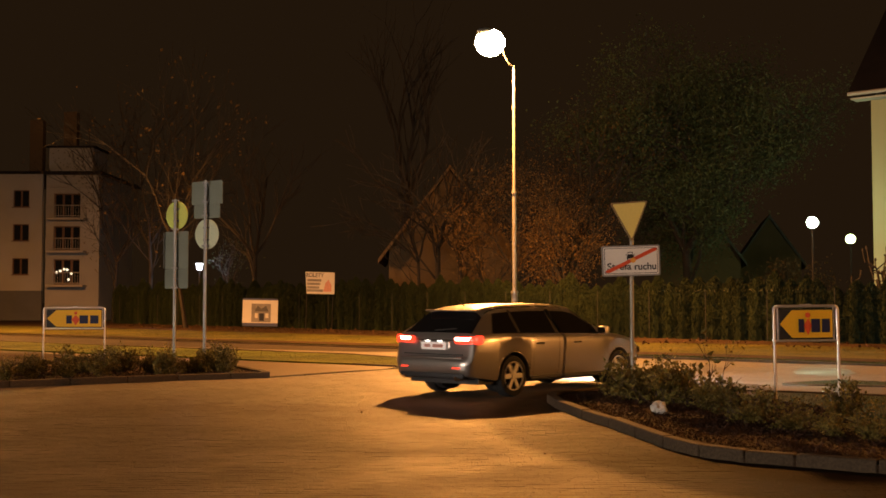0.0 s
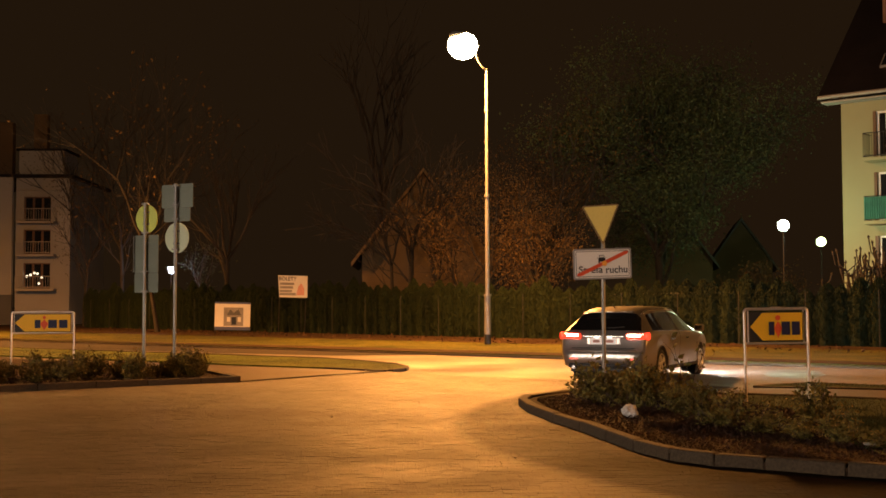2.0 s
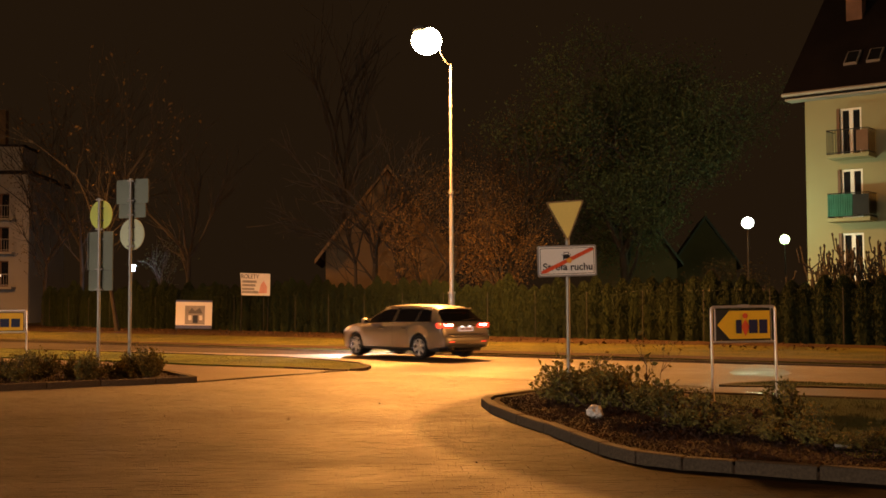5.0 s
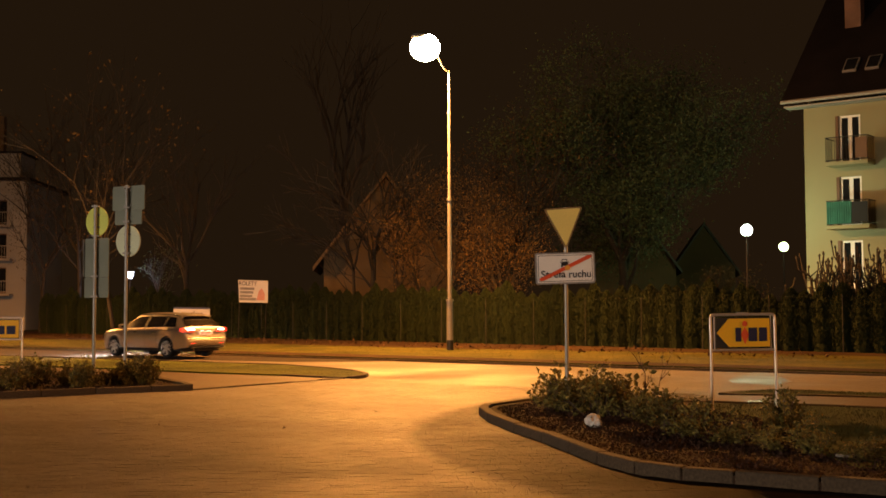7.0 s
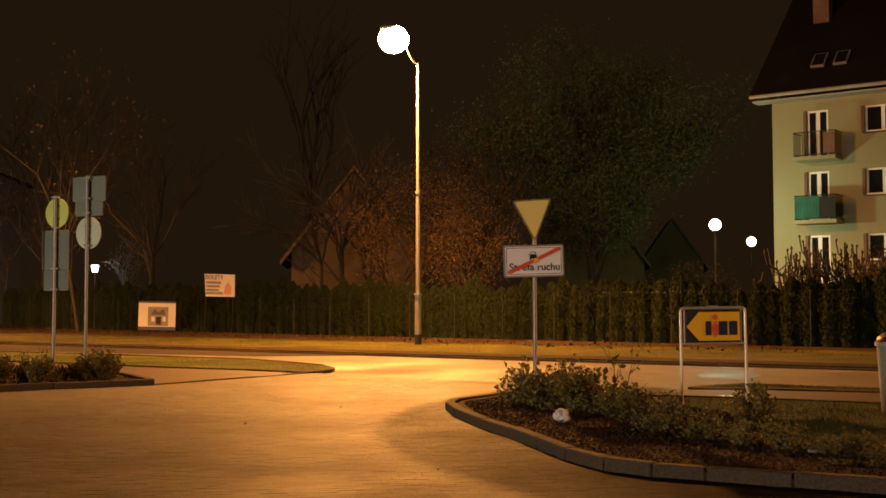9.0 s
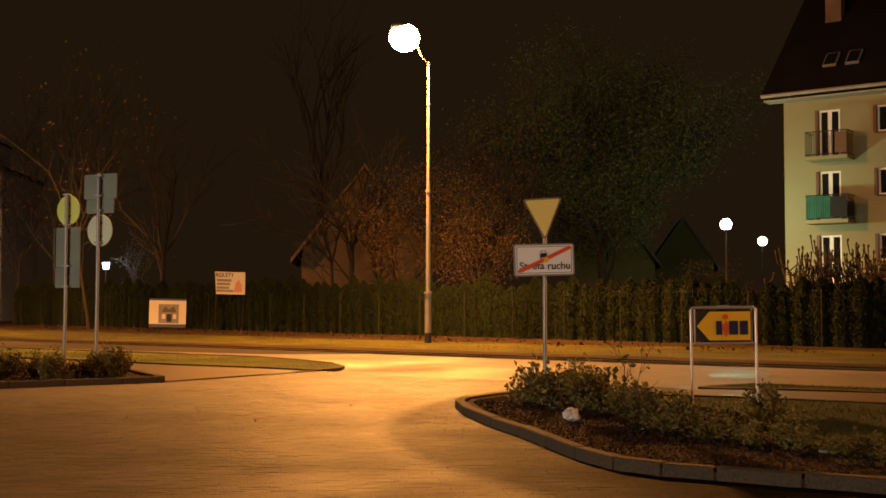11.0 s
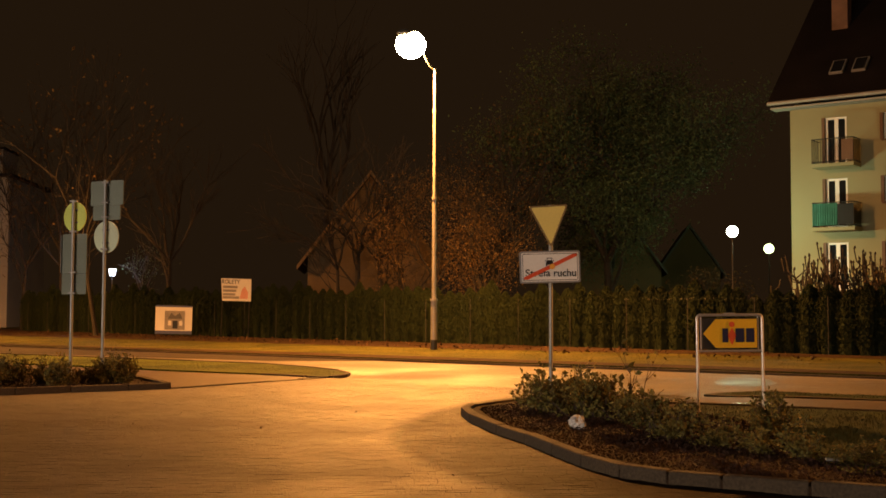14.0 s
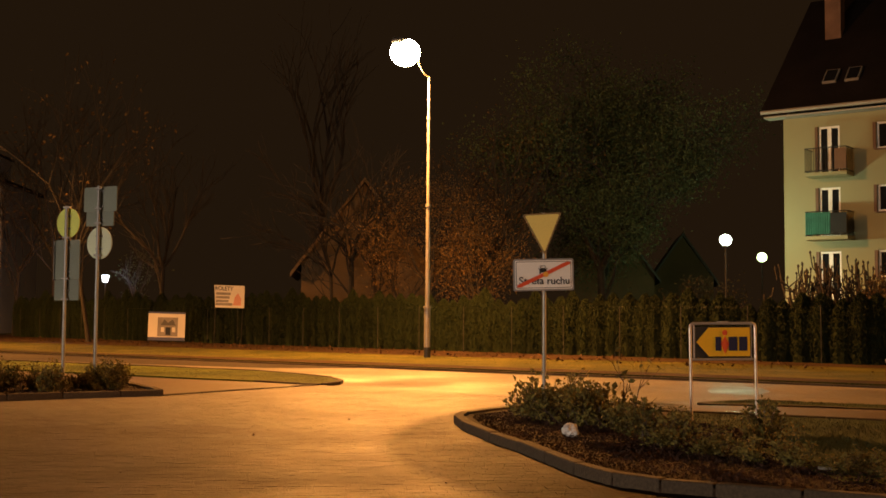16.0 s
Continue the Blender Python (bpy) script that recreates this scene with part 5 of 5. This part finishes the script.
            key = None
            if j in (7, 8) and (-0.32 <= y0 and y1 <= -0.22 or -1.25 <= y0 and y1 <= -1.19):
                key = "pillar_trim"
            elif j == 7 and -1.84 <= y0 and y1 <= -1.25:
                key = "rear_quarter_window"
            elif j == 7 and -1.19 <= y0 and y1 <= -0.32:
                key = "rear_door_window"
            elif j == 7 and -0.22 <= y0 and y1 <= 0.86:
                key = "front_door_window"
            elif j >= 8 and -2.18 <= y0 and y1 <= -1.84:
                key = "rear_window"
            elif j >= 9 and 0.42 <= y0 and y1 <= 1.12:
                key = "windscreen"
            glass[(i, j)] = key

    def side(sx, want):
        v, f, seen = [], [], {}

        def vid(i, j):
            if (i, j) not in seen:
                seen[(i, j)] = len(v)
                x, z = rings[i][j]
                v.append((sx * x, ys[i], z))
            return seen[(i, j)]

        for i in range(len(ys) - 1):
            for j in range(n - 1):
                slanted = j == 7 and -1.84 <= ys[i] and ys[i + 1] <= -1.60
                if slanted:
                    k0, k1 = [min(1.0, max(0.0, (y + 1.84) / 0.24)) for y in (ys[i], ys[i + 1])]
                    if not (want("rear_quarter_window", i, j) or want(None, i, j)):
                        continue
                    cut = []
                    for c, k in ((i, k0), (i + 1, k1)):
                        (xa, za), (xb, zb) = rings[c][7], rings[c][8]
                        cut.append(len(v))
                        v.append((sx * (xa + (xb - xa) * k), ys[c], za + (zb - za) * k))
                    low_part = (vid(i, j), vid(i + 1, j), cut[1], cut[0])
                    high_part = (cut[0], cut[1], vid(i + 1, j + 1), vid(i, j + 1))
                    for q, key in ((low_part, "rear_quarter_window"), (high_part, None)):
                        if want(key, i, j):
                            f.append(q if sx < 0 else q[::-1])
                elif want(glass[(i, j)], i, j):
                    q = (vid(i, j), vid(i + 1, j), vid(i + 1, j + 1), vid(i, j + 1))
                    f.append(q if sx < 0 else q[::-1])
        return v, f

    def both(name, want, material, label="", smooth=True):
        v, f = side(1, want)
        v2, f2 = side(-1, want)
        k = len(v)
        bm = bmesh.new()
        vs = [bm.verts.new(p) for p in v + v2]
        for q in f + [tuple(k + a for a in q) for q in f2]:
            try:
                bm.faces.new([vs[a] for a in q])
            except ValueError:
                pass
        if name == "body":
            for sx in (1, -1):
                for idx in (0, len(ys) - 1):
                    loop = [(sx * x, ys[idx], z) for x, z in rings[idx]]
                    bm.faces.new([bm.verts.new(p) for p in loop])
        bmesh.ops.remove_doubles(bm, verts=bm.verts, dist=0.0005)
        bmesh.ops.recalc_face_normals(bm, faces=bm.faces)
        ob = part(name, bm, material, s, label, smooth)
        return ob

    body = both("body", lambda k, i, j: k is None, M["paint"], "silver-grey painted steel body")
    for key in ("rear_window", "windscreen"):
        both(key, lambda k, i, j, key=key: k == key, M["tint_glass"], "dark tinted glass")
    for key in ("rear_quarter_window", "rear_door_window", "front_door_window"):
        for sx in (1, -1):
            v, f = side(sx, lambda k, i, j, key=key: k == key)
            raw(key, v, f, M["tint_glass"], s, "dark tinted side glass", True)
    for sx in (1, -1):
        for lo in (-1.25, -0.32):
            v, f = side(sx, lambda k, i, j, lo=lo: k == "pillar_trim" and lo <= ys[i] < lo + 0.09)
            raw("pillar_trim", v, f, M["trim"], s, "black window pillar", True)
    # chrome line below the windows, pillars' trim, roof rails
    for sx in (1, -1):
        b = bmesh.new()
        for y0, y1 in [p for p in zip(ys, ys[1:]) if p[0] >= -1.84 and p[1] <= 0.87]:
            i0 = ys.index(y0)
            p, q = rings[i0][7], rings[i0 + 1][7]
            rod(b, (sx * (p[0] + 0.004), y0, p[1]), (sx * (q[0] + 0.004), y1, q[1]), 0.008, seg=5)
        part("window_trim", b, M["chrome"], s, "bright trim strip")
        b = bmesh.new()
        pts = [(y, lerp(ROOF, y) - (0.055 if -1.7 < y < 0.1 else 0.075)) for y in (-1.76, -1.66, -1.5, -1.25, -0.75, -0.3, 0.02, 0.16)]
        for (a, za), (c, zc) in zip(pts, pts[1:]):
            rod(b, (sx * 0.585, a, za), (sx * 0.585, c, zc), 0.014, seg=6)
        part("roof_rail", b, M["chrome"], s, "bright roof rail", True)
        for y in (-0.78, 0.20):
            h = part("door_handle", boxed(sx * 0.912, y, 0.815, 0.03, 0.20, 0.032, 0.01), M["chrome"], s)
        for y in (-0.91, -0.27, 0.98):
            ring = rings[min(range(len(ys)), key=lambda c: abs(ys[c] - y))]
            b = bmesh.new()
            for (xa, za), (xb, zb) in zip(ring[2:7], ring[3:8]):
                rod(b, (sx * xa, y, za), (sx * xb, y, zb), 0.0025, seg=4)
            part("door_gap", b, M["trim"], s)
        part("sill", boxed(sx * 0.845, 0.05, 0.275, 0.06, 2.05, 0.07, 0.02), M["trim"], s)
        mir = part("mirror", boxed(sx * 1.00, 0.80, 0.995, 0.20, 0.13, 0.15, 0.045), M["paint"], s, "painted door mirror", True)
        part("mirror_glass", boxed(sx * 1.005, 0.731, 0.995, 0.15, 0.006, 0.10), M["chrome"], mir)
        part("head_lamp", boxed(sx * 0.60, 2.17, 0.63, 0.36, 0.20, 0.13, 0.04, Matrix.Rotation(sx * -0.45, 4, "Z")), M["tint_glass"], s, "clear headlamp housing", True)
        part("head_lamp_bulb", rodded((sx * 0.60, 2.298, 0.62), (sx * 0.60, 2.304, 0.618), 0.055, seg=14), M["head_lit"], s, "lit headlamp")
        # tail lamps wrap round the corner
        t = bmesh.new()
        box(t, sx * 0.625, -2.232, 0.888, 0.36, 0.09, 0.115, 0.03, Matrix.Rotation(sx * 0.16, 4, "Z"))
        box(t, sx * 0.815, -2.130, 0.892, 0.10, 0.20, 0.14, 0.03, Matrix.Rotation(sx * 0.30, 4, "Z"))
        tl = part("tail_lamp", t, M["tail_red"], s, "red tail lamp", True)
        l = bmesh.new()
        box(l, sx * 0.60, -2.280, 0.905, 0.25, 0.03, 0.05, 0.012, Matrix.Rotation(sx * 0.12, 4, "Z"))
        box(l, sx * 0.79, -2.215, 0.903, 0.13, 0.03, 0.07, 0.012, Matrix.Rotation(sx * 0.55, 4, "Z"))
        part("lit_strip", l, M["tail_lit"], tl, "glowing light strip", True)
        part("reflector", boxed(sx * 0.55, -2.352, 0.47, 0.16, 0.02, 0.022), M["tail_red"], s)
    part("boot_seam", boxed(0, -2.292, 0.668, 1.24, 0.02, 0.012), M["trim"], s)
    part("plate_recess", boxed(0, -2.242, 0.80, 0.66, 0.05, 0.15, 0.02), M["paint"], s)
    pl = part("number_plate", boxed(0, -2.274, 0.795, 0.52, 0.012, 0.114, 0.004), M["plate_white"], s, "faintly glowing white plate with dark bars")
    for x, w in ((-0.13, 0.13), (0.09, 0.22)):
        part("plate_bar", boxed(x, -2.2815, 0.795, w, 0.003, 0.05), M["banner_red"], pl)
    for x in (-0.13, 0.13):
        part("plate_lamp", boxed(x, -2.270, 0.868, 0.09, 0.014, 0.02, 0.004), M["plate_lamp"], s)
    part("chrome_strip", boxed(0, -2.254, 0.885, 0.80, 0.012, 0.012), M["chrome"], s)
    part("bumper_lower", boxed(0, -2.245, 0.345, 1.36, 0.20, 0.10, 0.04), M["trim"], s, "dark lower bumper", True)
    part("bumper_ridge", boxed(0, -2.315, 0.618, 1.30, 0.085, 0.03, 0.014), M["paint"], s, "bumper edge", True)
    part("spoiler", boxed(0, -1.875, 1.336, 0.98, 0.16, 0.026, 0.01), M["paint"], s, "roof spoiler", True)
    part("wiper", rodded((-0.05, -2.19, 1.03), (0.38, -2.16, 1.06), 0.010, seg=6), M["trim"], s)
    part("grille", boxed(0, 2.335, 0.50, 0.75, 0.05, 0.30, 0.03), M["trim"], s, "dark grille")
    part("aerial", rodded((0, -1.55, 1.40), (0, -1.75, 1.50), 0.012, 0.004, seg=6), M["trim"], s)
    for x in (-0.55, 0.55):
        part("exhaust", rodded((x, -2.37, 0.31), (x, -2.2, 0.31), 0.035, seg=12), M["chrome"], s, smooth=True)
    part("underbody", boxed(0, 0.0, 0.26, 1.45, 4.1, 0.10), M["trim"], s)
    for sx in (1, -1):
        for y in (-1.35, 1.46):
            part("wheel_arch", rodded((sx * 0.48, y, 0.42), (sx * 0.62, y, 0.42), 0.36, seg=28), M["trim"], s, "dark wheel well")
            lip = bmesh.new()
            ends = [(sx * (lerp(HALF, y + 0.374 * math.cos(c)) * 0.935 + 0.010), y + 0.374 * math.cos(c), 0.325 + 0.374 * math.sin(c)) for c in [math.pi * k / 14 for k in range(15)]]
            for p, q in zip(ends, ends[1:]):
                rod(lip, p, q, 0.012, seg=6)
            part("arch_lip", lip, M["paint"], s, "painted wheel arch edge", True)
    wheels = []
    for sx in (1, -1):
        for y in (-1.35, 1.46):
            w = new("wheel")
            w.parent = s
            w.matrix_basis = pose(sx * 0.738, y, 0.32)
            b = bmesh.new()
            prof = [(-0.105, 0.225), (-0.112, 0.27), (-0.10, 0.305), (-0.07, 0.32), (0.07, 0.32), (0.10, 0.305), (0.112, 0.27), (0.105, 0.225)]
            ns = 28
            vs = [[b.verts.new((x, r * math.cos(6.28318 * k / ns), r * math.sin(6.28318 * k / ns))) for x, r in prof] for k in range(ns)]
            for k in range(ns):
                for j in range(len(prof)):
                    b.faces.new((vs[k][j], vs[k][(j + 1) % len(prof)], vs[(k + 1) % ns][(j + 1) % len(prof)], vs[(k + 1) % ns][j]))
            bmesh.ops.recalc_face_normals(b, faces=b.faces)
            part("tyre", b, M["dark"], w, "black tyre", True)
            b = bmesh.new()
            rod(b, (sx * 0.02, 0, 0), (sx * 0.05, 0, 0), 0.215, seg=24)
            part("rim_barrel", b, M["trim"], w)
            b = bmesh.new()
            for k in range(6):
                a = 2 * math.pi * k / 6
                box(b, sx * 0.088, 0.135 * math.cos(a), 0.135 * math.sin(a), 0.03, 0.19, 0.075, 0.012, Matrix.Rotation(a, 4, "X"))
            rod(b, (sx * 0.07, 0, 0), (sx * 0.112, 0, 0), 0.065, 0.05, seg=16)
            rr = [(0.10, 0.205), (0.115, 0.222), (0.10, 0.232), (0.085, 0.215)]
            vs = [[b.verts.new((sx * x, r * math.cos(6.28318 * k / ns), r * math.sin(6.28318 * k / ns))) for x, r in rr] for k in range(ns)]
            for k in range(ns):
                for j in range(4):
                    b.faces.new((vs[k][j], vs[k][(j + 1) % 4], vs[(k + 1) % ns][(j + 1) % 4], vs[(k + 1) % ns][j]))
            bmesh.ops.recalc_face_normals(b, faces=b.faces)
            part("rim", b, M["alloy"], w, "bright alloy rim with spokes")
            wheels.append((w, sx * 0.738, y))
    return s, wheels


the_car, the_wheels = car()

# ---- paving blocks ----


def pavers():
    lot = bpy.data.objects["pavement"]
    rng = np.random.default_rng(4)
    spots = []
    for r in range(int((27.0 - 7.4) / 0.1)):
        y = 7.4 + r * 0.1
        shift = rng.uniform(0, 0.2)
        for c in range(int(17 / 0.2)):
            x = -11.5 + c * 0.2 + shift
            if abs(x) > 0.46 * y + 0.6 :
                continue
            if not inside(LOT, x, y) or inside(BED_RIGHT, x, y) or inside(BED_LEFT, x, y) or inside(ISLAND, x, y):
                continue
            spots.append((x, y))
    spots = np.array(spots)
    a, b, e = 0.0992, 0.0491, 0.003
    top = rng.uniform(-0.0012, 0.0008, len(spots))
    tx, ty = rng.uniform(-0.005, 0.005, len(spots)), rng.uniform(-0.011, 0.011, len(spots))
    shape = np.array([(-a, -b), (a, -b), (a, b), (-a, b)])
    quads = [(0, 1, 2, 3), (4, 5, 1, 0), (5, 6, 2, 1), (6, 7, 3, 2), (7, 4, 0, 3)]
    near = np.argsort(spots[:, 1], kind="stable")
    vs = [(x * (1 - 0.2 * e / a), y * (1 - e / b), 0.0) for x, y in shape] + [(x, y, -0.004) for x, y in shape]
    mesh = bpy.data.meshes.new("paver")
    mesh.from_pydata(vs, [], quads)
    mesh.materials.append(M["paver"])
    for k in near[:300]:
        p = new("paver", mesh)
        p.parent = lot
        p.matrix_basis = pose(spots[k, 0], spots[k, 1], top[k], math.degrees(ty[k]), math.degrees(tx[k]), 0)
    rest = near[300:]
    n = len(rest)
    v = np.zeros((n, 8, 3))
    for q in range(4):
        v[:, q, 0] = spots[rest, 0] + shape[q, 0] * (1 - 0.2 * e / a)
        v[:, q, 1] = spots[rest, 1] + shape[q, 1] * (1 - e / b)
        v[:, q, 2] = top[rest] + tx[rest] * shape[q, 0] + ty[rest] * shape[q, 1]
        v[:, q + 4, 0], v[:, q + 4, 1], v[:, q + 4, 2] = spots[rest, 0] + shape[q, 0], spots[rest, 1] + shape[q, 1], -0.004
    f = (np.arange(n)[:, None, None] * 8 + np.array(quads)[None]).reshape(-1, 4)
    me = bpy.data.meshes.new("paver_field")
    me.from_pydata(v.reshape(-1, 3).tolist(), [], f.tolist())
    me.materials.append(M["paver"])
    ob = new("paver_field", me)
    ob.parent = lot
    tagged(ob, "worn concrete paving blocks", kind="stuff")


pavers()

# ---- motion ----
DRIVE = [(0.0, 1.37, 18.52, -44.0), (0.5, 2.28, 19.3, -43.5), (1.0, 3.1, 20.04, -41.5), (1.5, 3.9, 21.12, -37.0), (2.0, 4.57, 22.47, -29.0), (2.5, 4.88, 23.81, -17.0),
         (3.0, 4.9, 25.23, -3.0), (3.5, 4.57, 26.74, 7.5), (4.0, 3.87, 28.31, 15.0), (4.5, 2.62, 29.87, 26.0), (5.0, 0.98, 31.53, 37.0), (5.5, -0.85, 33.2, 40.0),
         (6.0, -2.72, 34.9, 42.5), (6.5, -4.69, 36.6, 44.5), (7.0, -6.99, 38.35, 46.8), (7.5, -9.5, 40.3, 48.5), (8.0, -11.9, 42.1, 48.8), (8.5, -14.9, 44.5, 49.0),
         (9.0, -18.0, 47.1, 49.0), (10.0, -24.1, 52.3, 49.3), (12.0, -36.2, 62.7, 49.3), (14.0, -48.2, 73.0, 49.3), (16.0, -60.0, 83.1, 49.3)]


def motions():
    walk(the_car, [(t, pose(x, y, 0.0, 0, 0, h)) for t, x, y, h in DRIVE])
    ts = [d[0] for d in DRIVE]
    far = np.concatenate([[0.0], np.cumsum([math.dist(a[1:3], b[1:3]) for a, b in zip(DRIVE, DRIVE[1:])])])
    for w, x, y in the_wheels:
        rows = []
        for k in range(481):
            t = k / 30
            rows.append((t, pose(x, y, 0.32, -math.degrees(float(np.interp(t, ts, far)) / 0.32) % 360, 0, 0)))
        walk(w, rows)


motions()
